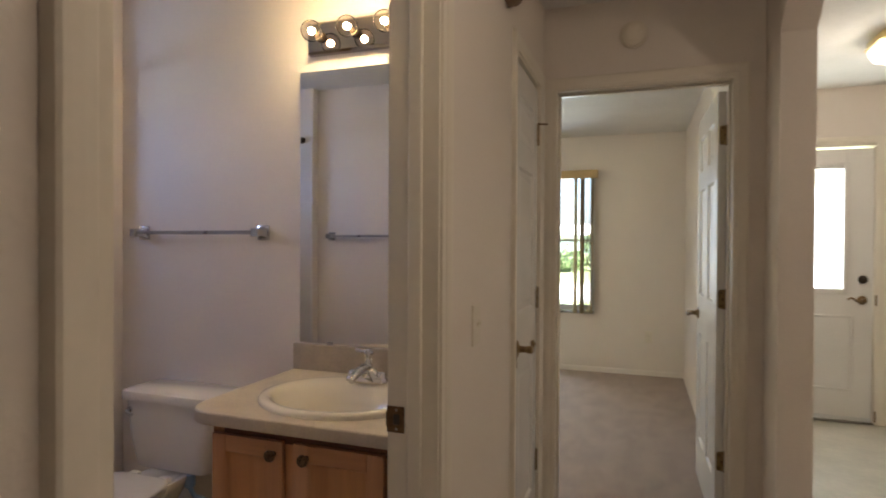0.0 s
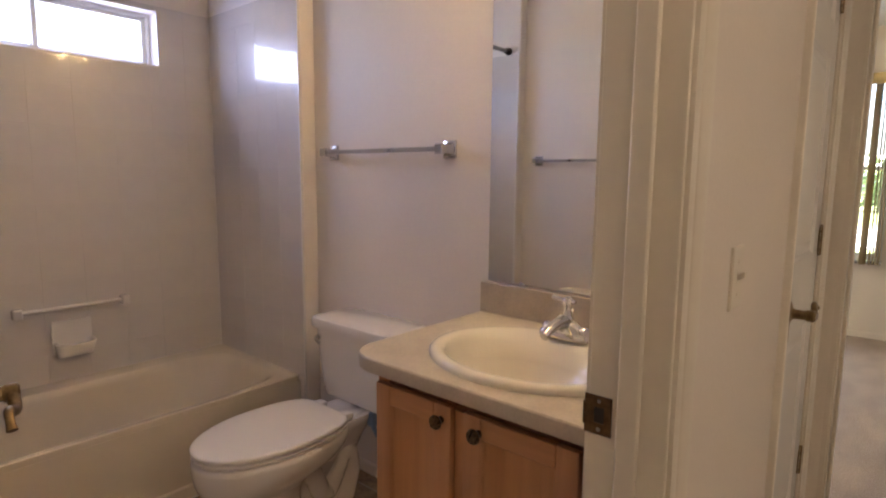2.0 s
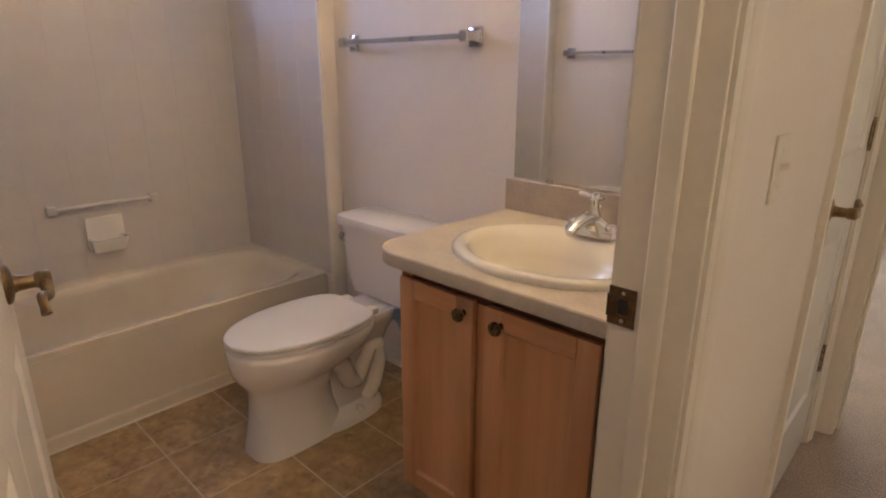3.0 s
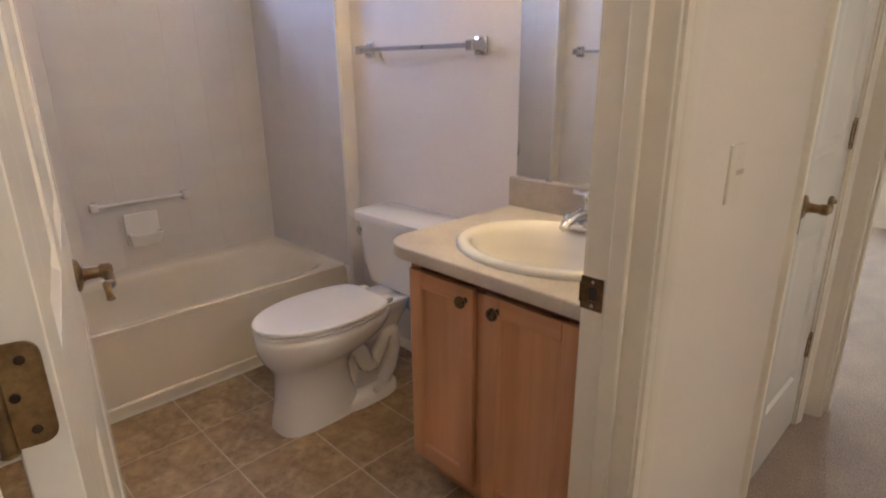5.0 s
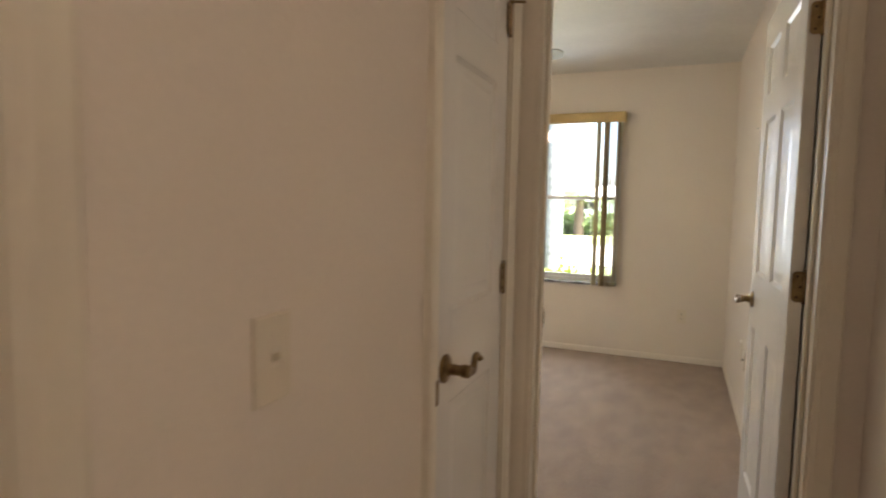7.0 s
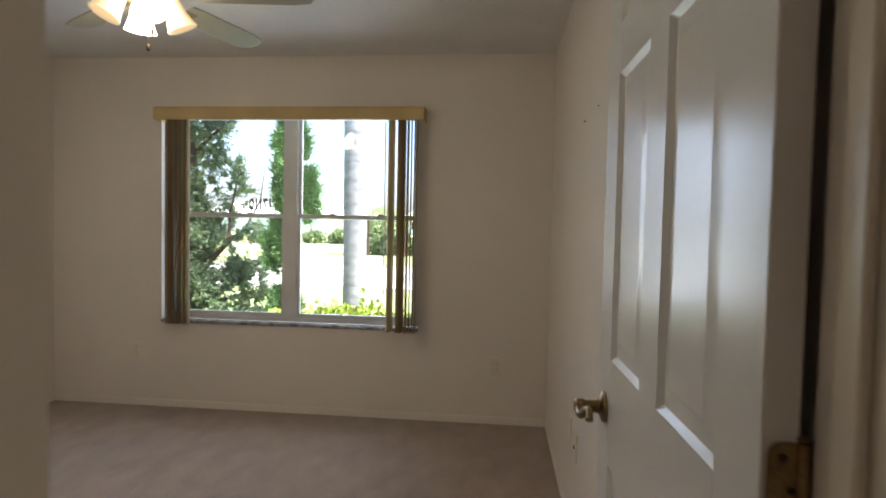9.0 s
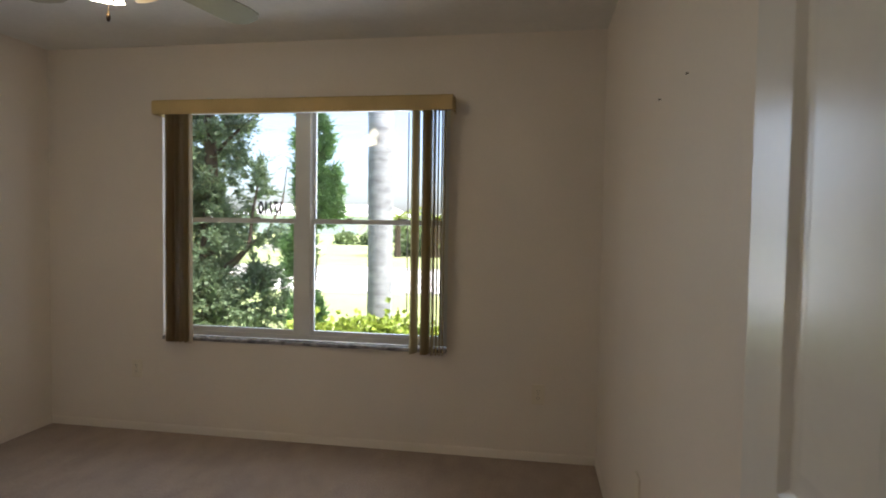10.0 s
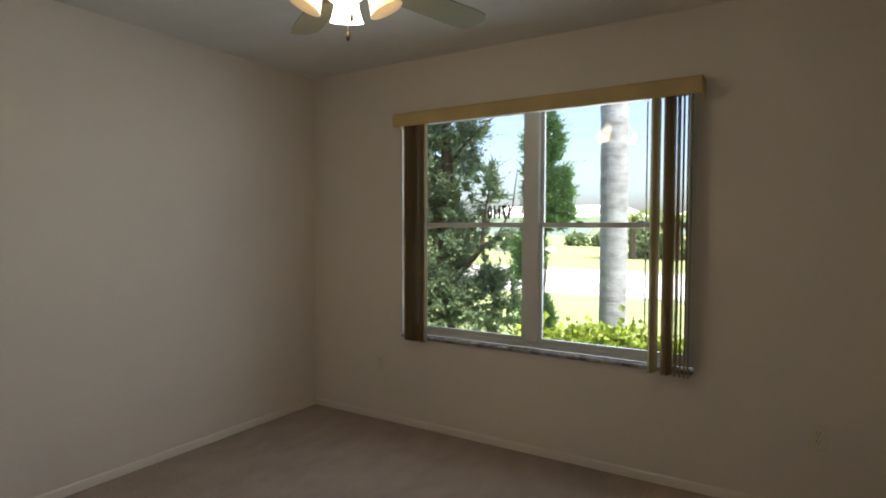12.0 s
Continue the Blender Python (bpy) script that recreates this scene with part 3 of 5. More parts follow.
def strike(parent, m):
    """A latch strike plate with a lipped edge and a square hole."""
    bm = B()
    for a in ((-0.026, -0.009, -0.034, 0.034), (0.009, 0.022, -0.034, 0.034), (-0.009, 0.009, -0.034, -0.014), (-0.009, 0.009, 0.014, 0.034)):
        box(bm, a[0], a[1], -0.0005, 0.0022, a[2], a[3])
    rod(bm, -0.026, 0.0008, -0.020, "z", [(0.0035, 0), (0.0035, 0.040)], 8)
    bmesh.ops.transform(bm, matrix=m, verts=bm.verts)
    sp = part("strike_plate", bm, M_STRIKE, parent, "antique brass strike plate")
    bm = box(B(), -0.009, 0.009, 0.0002, 0.0008, -0.014, 0.014)
    bmesh.ops.transform(bm, matrix=m, verts=bm.verts)
    part("latch_hole", bm, M_SLOT, sp)
    for dz in (-0.025, 0.025):
        bm = rod(B(), 0.0, 0.002, dz, "y+", [(0.004, 0), (0.0035, 0.0012), (0.001, 0.0016)], 10)
        bmesh.ops.transform(bm, matrix=m, verts=bm.verts)
        part("screw", bm, M_STEEL, sp)


strike(FRAME_BATH, Matrix.Translation((-0.303, 1.24, 0.903)) @ pose(0, 0, 0, 0, 0, 180) @ Matrix.Diagonal((-0.92, 1, 0.92, 1)))
strike(FRAME_BED, Matrix.Translation((-0.135, 2.82, 0.915)) @ pose(0, 0, 0, 0, 0, -90))

# ---- bathroom ----


def bathtub():
    root = thing("bathtub", pose(0, 0, 0), "cream enamelled alcove bathtub with a plain apron", "bathtub")
    cx, cy = (BATH_W + TUB_X) / 2, (STUB_N + STUB_S) / 2
    rx, ry = (TUB_X - BATH_W) / 2, (STUB_N - STUB_S) / 2
    bm = B()
    rings = [oval(cx, cy, 0.340, rx, ry, 72, 40), oval(cx, cy, 0.361, rx, ry, 72, 40), oval(cx, cy, 0.364, rx - 0.003, ry - 0.003, 72, 40)]
    ix, iy = rx - 0.070, ry - 0.060
    rings += [oval(cx + 0.030, cy, 0.363, ix + 0.014, iy + 0.014, 72, 6.5), oval(cx + 0.030, cy, 0.360, ix + 0.004, iy + 0.003, 72, 6.0), oval(cx + 0.030, cy, 0.350, ix - 0.004, iy - 0.010, 72, 5.4), oval(cx + 0.030, cy, 0.325, ix - 0.010, iy - 0.028, 72, 4.6), oval(cx + 0.030, cy, 0.28, ix - 0.018, iy - 0.055, 72, 4.0)]
    rings += [oval(cx + 0.030, cy - 0.01, 0.14, ix - 0.045, iy - 0.13, 72, 3.8), oval(cx + 0.030, cy - 0.01, 0.085, ix - 0.085, iy - 0.19, 72, 3.6), oval(cx + 0.030, cy - 0.01, 0.07, ix - 0.15, iy - 0.28, 72, 3.4)]
    loft(bm, rings, False, True)
    part("basin", bm, M_TUB, root, "", 32)
    prof = [(-0.02, 0.0), (0.005, 0.0), (0.005, 0.048), (0.003, 0.053), (-0.001, 0.058), (-0.001, 0.339), (-0.02, 0.341)]
    bm = loft(B(), [[(TUB_X + d, y, z) for d, z in prof] for y in (STUB_S + 0.002, STUB_N - 0.002)])
    part("apron", bm, M_TUB, root, "", 12)
    part("caulk_joint", tube(B(), [(TUB_X + 0.006, STUB_S + 0.01, 0.001), (TUB_X + 0.006, STUB_N, 0.001)], 0.004, 6), M_RUBBER, root)
    part("overflow_plate", rod(B(), cx, STUB_S + 0.118, 0.27, "y+", [(0.036, 0), (0.036, 0.006), (0.030, 0.010)], 20), M_CHROME, root)


bathtub()


def towel_bar(m, group):
    """Two square posts and a bar, against a wall at y = 0, standing out to -y; 0.64 wide."""
    root = thing("towel_bar", m, "chrome towel bar with square posts on the bathroom wall", "towel bar", group)
    for x in (0.0, 0.64):
        bm = box(B(), x - 0.029, x + 0.029, -0.010, -0.0005, -0.031, 0.031, 0.004, 2)
        part("wall_plate", bm, M_CHROME, root)
        bm = loft(B(), [[(x + a * w, y, b * w) for a, b in ((-1, -1), (1, -1), (1, 1), (-1, 1))] for y, w in ((-0.009, 0.022), (-0.03, 0.015), (-0.045, 0.014), (-0.066, 0.018), (-0.071, 0.014))])
        part("post", bm, M_CHROME, root)
    # Chrome like its posts; the dark hall it mirrors is put into a darker metal.
    part("bar", box(B(), 0.008, 0.632, -0.062, -0.046, -0.008, 0.008, 0.002, 1), M_STEEL, root)
    return root


towel_bar(pose(-1.868, BATH_N, 1.363), "bathroom towel bars")
towel_bar(pose(-1.24, BATH_S, 1.37, 0, 0, 180), "bathroom towel bars")


def ceramic_bar():
    root = thing("ceramic_towel_rod", pose(BATH_W + 0.008, 1.215, 0.692), "white ceramic rod with end brackets on the tub wall", "towel rod")
    for y in (-0.205, 0.205):
        part("bracket", box(B(), 0, 0.05, y - 0.017, y + 0.017, -0.024, 0.020, 0.008, 3), M_STILE, root)
    part("rod", tube(B(), [(0.032, -0.2, 0), (0.032, 0.2, 0)], 0.0095, 12), M_STILE, root)


def soap_dish():
    root = thing("soap_dish", pose(BATH_W + 0.008, 1.205, 0.555), "white ceramic soap dish set into the tub wall", "soap dish")
    part("back_plate", box(B(), 0, 0.014, -0.078, 0.078, -0.075, 0.078, 0.007, 2), M_PORC, root)
    bm = B()
    rings = [oval(0.036, 0, -0.074, 0.028, 0.068, 28, 4), oval(0.046, 0, -0.030, 0.044, 0.076, 28, 4), oval(0.046, 0, -0.014, 0.046, 0.078, 28, 4), oval(0.046, 0, -0.014, 0.037, 0.068, 28, 4), oval(0.044, 0, -0.046, 0.026, 0.056, 28, 4)]
    part("tray", loft(bm, rings), M_PORC, root)


ceramic_bar()
soap_dish()


def curtain_rod():
    root = thing("shower_curtain_rod", pose(-2.085, STUB_S, 2.066), "straight chrome shower curtain rod across the tub alcove", "curtain rod")
    ln = STUB_N - STUB_S
    part("tube", rod(B(), 0, 0.01, 0, "y+", [(0.0125, 0), (0.0125, ln - 0.02)], 16), M_STEEL, root)
    for y, ax in ((0.001, "y+"), (ln - 0.001, "y-")):
        part("end_flange", rod(B(), 0, y, 0, ax, [(0.024, 0), (0.024, 0.012), (0.018, 0.03), (0.0165, 0.045)], 18), M_BRONZE, root, "dark end socket")


curtain_rod()


def shower_head():
    root = thing("wall_shower", pose(-2.37, STUB_S + 0.010, 1.985), "small chrome shower head on a bent arm above the tub", "shower head")
    part("wall_flange", rod(B(), 0, 0, 0, "y+", [(0.032, 0), (0.032, 0.003), (0.022, 0.011), (0.013, 0.014)], 24), M_CHROME, root)
    part("arm", tube(B(), [(0, 0.006, 0), (0, 0.05, 0.002), (0, 0.085, -0.008), (0, 0.112, -0.030), (0, 0.135, -0.056)], 0.0105, 14), M_CHROME, root)
    m = pose(0, 0.134, -0.055, 42, 0, 0)
    head = part("head", lathe(B(), [(0.012, 0.004), (0.015, -0.012), (0.015, -0.020), (0.021, -0.030), (0.034, -0.052), (0.036, -0.066), (0.033, -0.070)], m, 28), M_CHROME, root, "", 50)
    part("spray_face", lathe(B(), [(0.031, -0.0705), (0.030, -0.0735)], m, 28), M_RUBBER, head)


def shower_valve():
    root = thing("shower_valve", pose(-2.36, STUB_S + 0.010, 0.735), "round chrome shower valve with a lever handle", "shower valve")
    part("escutcheon", rod(B(), 0, 0, 0, "y+", [(0.088, 0), (0.088, 0.003), (0.080, 0.009), (0.040, 0.016), (0.034, 0.018)], 36), M_CHROME, root, "", 50)
    hub = part("hub", rod(B(), 0, 0.016, 0, "y+", [(0.030, 0), (0.030, 0.020), (0.026, 0.040), (0.022, 0.046)], 24), M_CHROME, root)
    part("lever", tube(B(), [(0.0, 0.048, 0.0), (-0.03, 0.054, 0.002), (-0.062, 0.058, 0.008), (-0.085, 0.060, 0.012)], [0.011, 0.0095, 0.008, 0.006], 12), M_CHROME, hub)


def tub_spout():
    root = thing("tub_spout", pose(-2.36, STUB_S + 0.010, 0.475), "short chrome tub spout", "tub spout")
    part("spout", loft(B(), [[(r * math.cos(a), y, dz + h * math.sin(a)) for a in [2 * math.pi * k / 20 for k in range(20)]] for y, r, h, dz in ((0, 0.030, 0.030, 0), (0.012, 0.030, 0.030, 0), (0.020, 0.026, 0.026, 0), (0.09, 0.024, 0.024, -0.003), (0.125, 0.022, 0.021, -0.010), (0.138, 0.014, 0.012, -0.016))]), M_CHROME, root, "", 50)


shower_head()
shower_valve()
tub_spout()


def toilet():
    cx = -1.545
    root = thing("toilet", pose(cx, 0, 0), "white two-piece porcelain toilet, lid down", "toilet")
    # pedestal and bowl
    bm = B()
    R = oval
    rings = [R(0, 1.378, 0.0, 0.104, 0.180, 40, 3.2), R(0, 1.378, 0.02, 0.101, 0.177, 40, 3.2), R(0, 1.374, 0.06, 0.095, 0.166, 40, 3.0),
             R(0, 1.370, 0.12, 0.088, 0.152, 40, 2.8), R(0, 1.370, 0.19, 0.084, 0.146, 40, 2.7), R(0, 1.376, 0.232, 0.092, 0.156, 40, 2.6), R(0, 1.392, 0.262, 0.114, 0.192, 40, 2.4),
             R(0, 1.412, 0.290, 0.142, 0.230, 40, 2.3), R(0, 1.430, 0.320, 0.164, 0.258, 40, 2.2), R(0, 1.440, 0.345, 0.174, 0.271, 40, 2.2), R(0, 1.445, 0.372, 0.177, 0.277, 40, 2.2), R(0, 1.445, 0.390, 0.175, 0.275, 40, 2.2), R(0, 1.445, 0.396, 0.166, 0.266, 40, 2.2)]
    loft(bm, rings)
    bowl = part("bowl", bm, M_PORC, root, "", 60)
    bm = loft(B(), [R(0, 1.58, 0.0, 0.112, 0.165, 36, 2.8), R(0, 1.58, 0.03, 0.110, 0.163, 36, 2.8), R(0, 1.585, 0.042, 0.096, 0.150, 36, 2.8), R(0, 1.60, 0.06, 0.060, 0.13, 36, 2.6), R(0, 1.63, 0.20, 0.062, 0.118, 36, 2.6), R(0, 1.66, 0.30, 0.074, 0.14, 36, 2.8), R(0, 1.685, 0.36, 0.092, 0.150, 36, 3.4), R(0, 1.70, 0.388, 0.104, 0.145, 36, 3.4), R(0, 1.70, 0.397, 0.10, 0.14, 36, 3.4)])
    part("tank_shelf", bm, M_PORC, root, "", 60)
    for s in (-1, 1):
        pts = [(s * 0.066, 1.50, 0.285), (s * 0.072, 1.545, 0.235), (s * 0.064, 1.575, 0.165), (s * 0.058, 1.612, 0.150), (s * 0.056, 1.645, 0.200), (s * 0.054, 1.675, 0.262), (s * 0.052, 1.712, 0.262), (s * 0.050, 1.725, 0.19), (s * 0.050, 1.700, 0.10), (s * 0.048, 1.66, 0.05)]
        fine = []
        for i in range(len(pts) - 1):
            a, b = Vector(pts[i]), Vector(pts[i + 1])
            fine += [a.lerp(b, k / 3) for k in range(3)]
        part("trapway", tube(B(), fine + [Vector(pts[-1])], 0.036, 12), M_PORC, root, "", 70)
        part("bolt_cap", lathe(B(), [(0.016, 0.0), (0.016, 0.008), (0.011, 0.016), (0.004, 0.019)], Matrix.Translation((s * 0.092, 1.60, 0.036)), 14), M_PORC, root)
    # seat and lid, squared off behind
    def egg(z, g, x=0.0):
        out = []
        n = 44
        for k in range(n):
            a = 2 * math.pi * k / n
            c, s = math.cos(a), math.sin(a)
            w = 0.179 + g
            if s < 0:
                px, py = w * math.copysign(abs(c) ** 0.96, c), s * (0.275 + g)
            else:
                px = w * math.copysign(abs(c) ** 0.36, c) * (1 - 0.34 * s * s)
                py = (0.228 + g) * (1 - (1 - s) ** 2)
            out.append((px, 1.440 + py, z))
        return out
    part("seat", loft(B(), [egg(0.397, -0.012), egg(0.399, -0.004), egg(0.408, -0.002), egg(0.412, -0.008)]), M_SEAT, root, "", 50)
    part("lid", loft(B(), [egg(0.4145, -0.014), egg(0.4175, -0.012), egg(0.4185, -0.002), egg(0.426, 0.0), egg(0.4305, -0.004), egg(0.432, -0.012), egg(0.4335, -0.08)]), M_SEAT, root, "", 60)
    for s in (-1, 1):
        part("hinge_cap", box(B(), s * 0.075 - 0.022, s * 0.075 + 0.022, 1.665, 1.705, 0.397, 0.424, 0.007, 2), M_SEAT, root)
    # tank
    def slab(z, x, y0, y1, p=9):
        return oval(0, (y0 + y1) / 2, z, x, (y1 - y0) / 2, 48, p)
    bm = loft(B(), [slab(0.396, 0.170, 1.79, 1.945), slab(0.402, 0.178, 1.782, 1.952), slab(0.50, 0.200, 1.772, 1.958), slab(0.674, 0.222, 1.766, 1.962)])
    part("tank", bm, M_PORC, root, "", 40)
    bm = loft(B(), [slab(0.672, 0.226, 1.762, 1.964), slab(0.676, 0.234, 1.750, 1.967), slab(0.700, 0.236, 1.748, 1.968), slab(0.712, 0.232, 1.752, 1.966), slab(0.716, 0.222, 1.762, 1.960)])
    part("tank_lid", bm, M_PORC, root, "", 40)
    bm = rod(B(), -0.185, 1.770, 0.635, "y-", [(0.012, 0), (0.012, 0.008), (0.007, 0.01), (0.007, 0.018)], 14)
    hd = part("flush_handle", bm, M_CHROME, root, "chrome flush lever")
    part("lever_arm", tube(B(), [(-0.185, 1.750, 0.635), (-0.176, 1.745, 0.630), (-0.150, 1.743, 0.622)], [0.006, 0.0055, 0.007], 8), M_CHROME, hd)


toilet()


def supply_valve():
    root = thing("water_supply_valve", pose(-1.30, BATH_N, 0), "chrome stop valve with a blue hose behind the toilet", "valve")
    part("flange", rod(B(), 0, -0.0005, 0.20, "y-", [(0.03, 0), (0.026, 0.006), (0.012, 0.009)], 18), M_CHROME, root)
    part("stub_pipe", rod(B(), 0, 0, 0.20, "y-", [(0.008, 0), (0.008, 0.07)], 12), M_CHROME, root)
    part("body", rod(B(), 0, -0.062, 0.178, "z", [(0.013, 0), (0.013, 0.05), (0.009, 0.055)], 14), M_CHROME, root)
    part("knob", loft(B(), [oval(0, y, 0.20, 0.02, 0.004, 20) for y in (-0.10, -0.09)]), M_CHROME, root)
    part("hose", tube(B(), [(0, -0.062, 0.23), (0.01, -0.09, 0.27), (-0.06, -0.15, 0.285), (-0.125, -0.175, 0.31), (-0.145, -0.180, 0.345)], 0.009, 10), M_BLUE, root, "blue flexible hose")
    part("hose_nut", lathe(B(), [(0.015, 0), (0.021, 0.006), (0.021, 0.036), (0.017, 0.052)], Matrix.Translation((-0.145, -0.180, 0.345)), 8), M_BLUE, root, "blue plastic coupling nut")


supply_valve()


def vanity():
    root = thing("vanity_cabinet", pose(0, 0, 0), "honey oak vanity cabinet with two framed doors", "cabinet")
    x0, x1, yf, yb, zt = -0.985, -0.335, 1.402, 1.965, 0.777
    bm = B()
    for p in (x0, x1 - 0.016):
        side = [(yf + 0.018, 0.10), (yf + 0.018, zt), (yb, zt), (yb, 0.0), (yf + 0.085, 0.0), (yf + 0.085, 0.10)]
        loft(bm, [[(x, y, z) for y, z in side] for x in (p, p + 0.016)])
    box(bm, x0 + 0.016, x1 - 0.016, yf + 0.02, yb, 0.11, 0.126)
    box(bm, x0 + 0.016, x1 - 0.016, yb - 0.01, yb, 0.126, zt)
    body = part("body", bm, M_OAK, root)
    part("toe_kick", box(B(), x0 + 0.016, x1 - 0.016, yf + 0.07, yf + 0.085, 0, 0.11), M_OAKH, root)
    part("stile", box(B(), x0, x0 + 0.040, yf, yf + 0.018, 0.10, zt, 0.001, 1), M_OAK, root)
    part("stile", box(B(), x1 - 0.040, x1, yf, yf + 0.018, 0.10, zt, 0.001, 1), M_OAK, root)
    part("stile", box(B(), -0.728, -0.688, yf, yf + 0.018, 0.14, zt - 0.04, 0.001, 1), M_OAK, root)
    part("rail", box(B(), x0 + 0.040, x1 - 0.040, yf, yf + 0.018, zt - 0.04, zt, 0.001, 1), M_OAKSHADE, root, "oak top rail, the countertop's shade put into its red-brown colour")
    part("rail", box(B(), x0 + 0.040, x1 - 0.040, yf, yf + 0.018, 0.10, 0.14, 0.001, 1), M_OAKH, root)
    for a, b, kx in ((-0.975, -0.727, -0.754), (-0.690, -0.405, -0.645)):
        z0, z1, t, st = 0.125, 0.748, 0.018, 0.050
        y1, y0 = yf - 0.0005, yf - 0.0005 - t
        bm = box(B(), a, a + st, y0, y1, z0, z1, 0.003, 2)
        box(bm, b - st, b, y0, y1, z0, z1, 0.003, 2)
        dr = part("cabinet_door", bm, M_OAK, root)
        bm = box(B(), a + st, b - st, y0, y1, z0, z0 + st, 0.002, 1)
        part("door_rail", bm, M_OAKH, dr)
        part("door_rail", box(B(), a + st, b - st, y0, y1, z1 - st, z1, 0.002, 1), M_OAKH, dr)
        p0, p1, q0, q1 = a + st - 0.002, b - st + 0.002, z0 + st - 0.002, z1 - st + 0.002
        rings = [[(p0 + i, y0 + d, q0 + i), (p1 - i, y0 + d, q0 + i), (p1 - i, y0 + d, q1 - i), (p0 + i, y0 + d, q1 - i)] for i, d in ((0, 0.002), (0.004, 0.003), (0.007, 0.0085), (0.010, 0.010))]
        part("door_panel", loft(B(), rings, False, True), M_OAK, dr)
        bm = rod(B(), kx, y0 + 0.0005, 0.712, "y-", [(0.009, 0), (0.006, 0.006), (0.006, 0.012), (0.014, 0.015), (0.0175, 0.020), (0.016, 0.025), (0.009, 0.028), (0.003, 0.0285)], 20)
        for k in range(6):
            an = k * math.pi / 3
            rod(bm, kx + 0.010 * math.cos(an), y0 - 0.0255, 0.712 + 0.010 * math.sin(an), "y-", [(0.0042, 0), (0.003, 0.003), (0.001, 0.004)], 6)
        part("knob", bm, M_KNOB, dr, "dark bronze knob with a raised pattern")
    return root


vanity()
SINK = (-0.675, 1.634)


def countertop():
    root = thing("countertop", pose(0, 0, 0), "beige stone-print laminate vanity top with backsplash", "countertop")
    x0, x1, y0, y1, r = -1.075, -0.322, 1.358, BATH_N - 0.001, 0.10

    def outline(g, n=64):
        """The slab's edge as n points, with its free front corner rounded."""
        pts = [(x1, y0 + g), (x1, y1), (x0 + g, y1)]
        pts += [(x0 + r - (r - g) * math.cos(a), y0 + r - (r - g) * math.sin(a)) for a in [math.pi / 2 * k / 8 for k in range(9)]]
        total = [0.0]
        closed = pts + [pts[0]]
        for p, q in zip(closed, closed[1:]):
            total.append(total[-1] + math.dist(p, q))
        out = []
        for k in range(n):
            s = total[-1] * k / n
            i = max(j for j in range(len(pts)) if total[j] <= s + 1e-9)
            u = (s - total[i]) / (total[i + 1] - total[i])
            out.append((closed[i][0] * (1 - u) + closed[i + 1][0] * u, closed[i][1] * (1 - u) + closed[i + 1][1] * u))
        return out
    n = 96
    rim = outline(0.0, n)
    hole = []
    for x, y in rim:
        d = Vector((x - SINK[0], y - SINK[1]))
        a = math.atan2(d.y / 0.205, d.x / 0.25)
        hole.append((SINK[0] + 0.25 * math.cos(a), SINK[1] + 0.205 * math.sin(a)))
    zt, zb = 0.815, 0.778
    bm = loft(B(), [[(x, y, zb) for x, y in hole], [(x, y, zt) for x, y in hole], [(x, y, zt) for x, y in outline(0.004, n)], [(x, y, zt - 0.003) for x, y in outline(0.001, n)]], False, False)
    part("top_surface", bm, M_LAM, root, "", 20)
    bm = loft(B(), [[(x, y, z) for x, y in outline(g, n)] for g, z in ((0.001, zt - 0.003), (0.0, zt - 0.005), (0.0, zb + 0.002), (0.002, zb), (0.03, zb))], False, False)
    part("edge_band", bm, M_LAM2, root, "laminate edge band, its shade put into a darker colour", 30)
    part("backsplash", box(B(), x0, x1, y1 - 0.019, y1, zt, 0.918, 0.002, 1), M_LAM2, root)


countertop()


def sink():
    root = thing("sink", pose(*SINK, 0.815), "bone-coloured oval drop-in sink", "sink")
    o = lambda z, k, dy=0.0: oval(0, dy, z, 0.276 - k, 0.228 - k, 56)
    rings = [o(0.0, 0.0), o(0.010, 0.0), o(0.016, 0.005), o(0.019, 0.014), o(0.018, 0.026), o(0.010, 0.042), oval(0, -0.022, -0.004, 0.226, 0.158, 56), oval(0, -0.022, -0.05, 0.20, 0.140, 56), oval(0, -0.018, -0.10, 0.140, 0.108, 56), oval(0, -0.005, -0.128, 0.075, 0.06, 56), oval(0, 0, -0.134, 0.024, 0.024, 56)]
    part("basin", loft(B(), rings, False, True), M_SINK, root, "", 60)
    part("drain", lathe(B(), [(0.022, -0.132), (0.024, -0.130), (0.018, -0.129), (0.016, -0.131)], None, 18), M_CHROME, root)


sink()


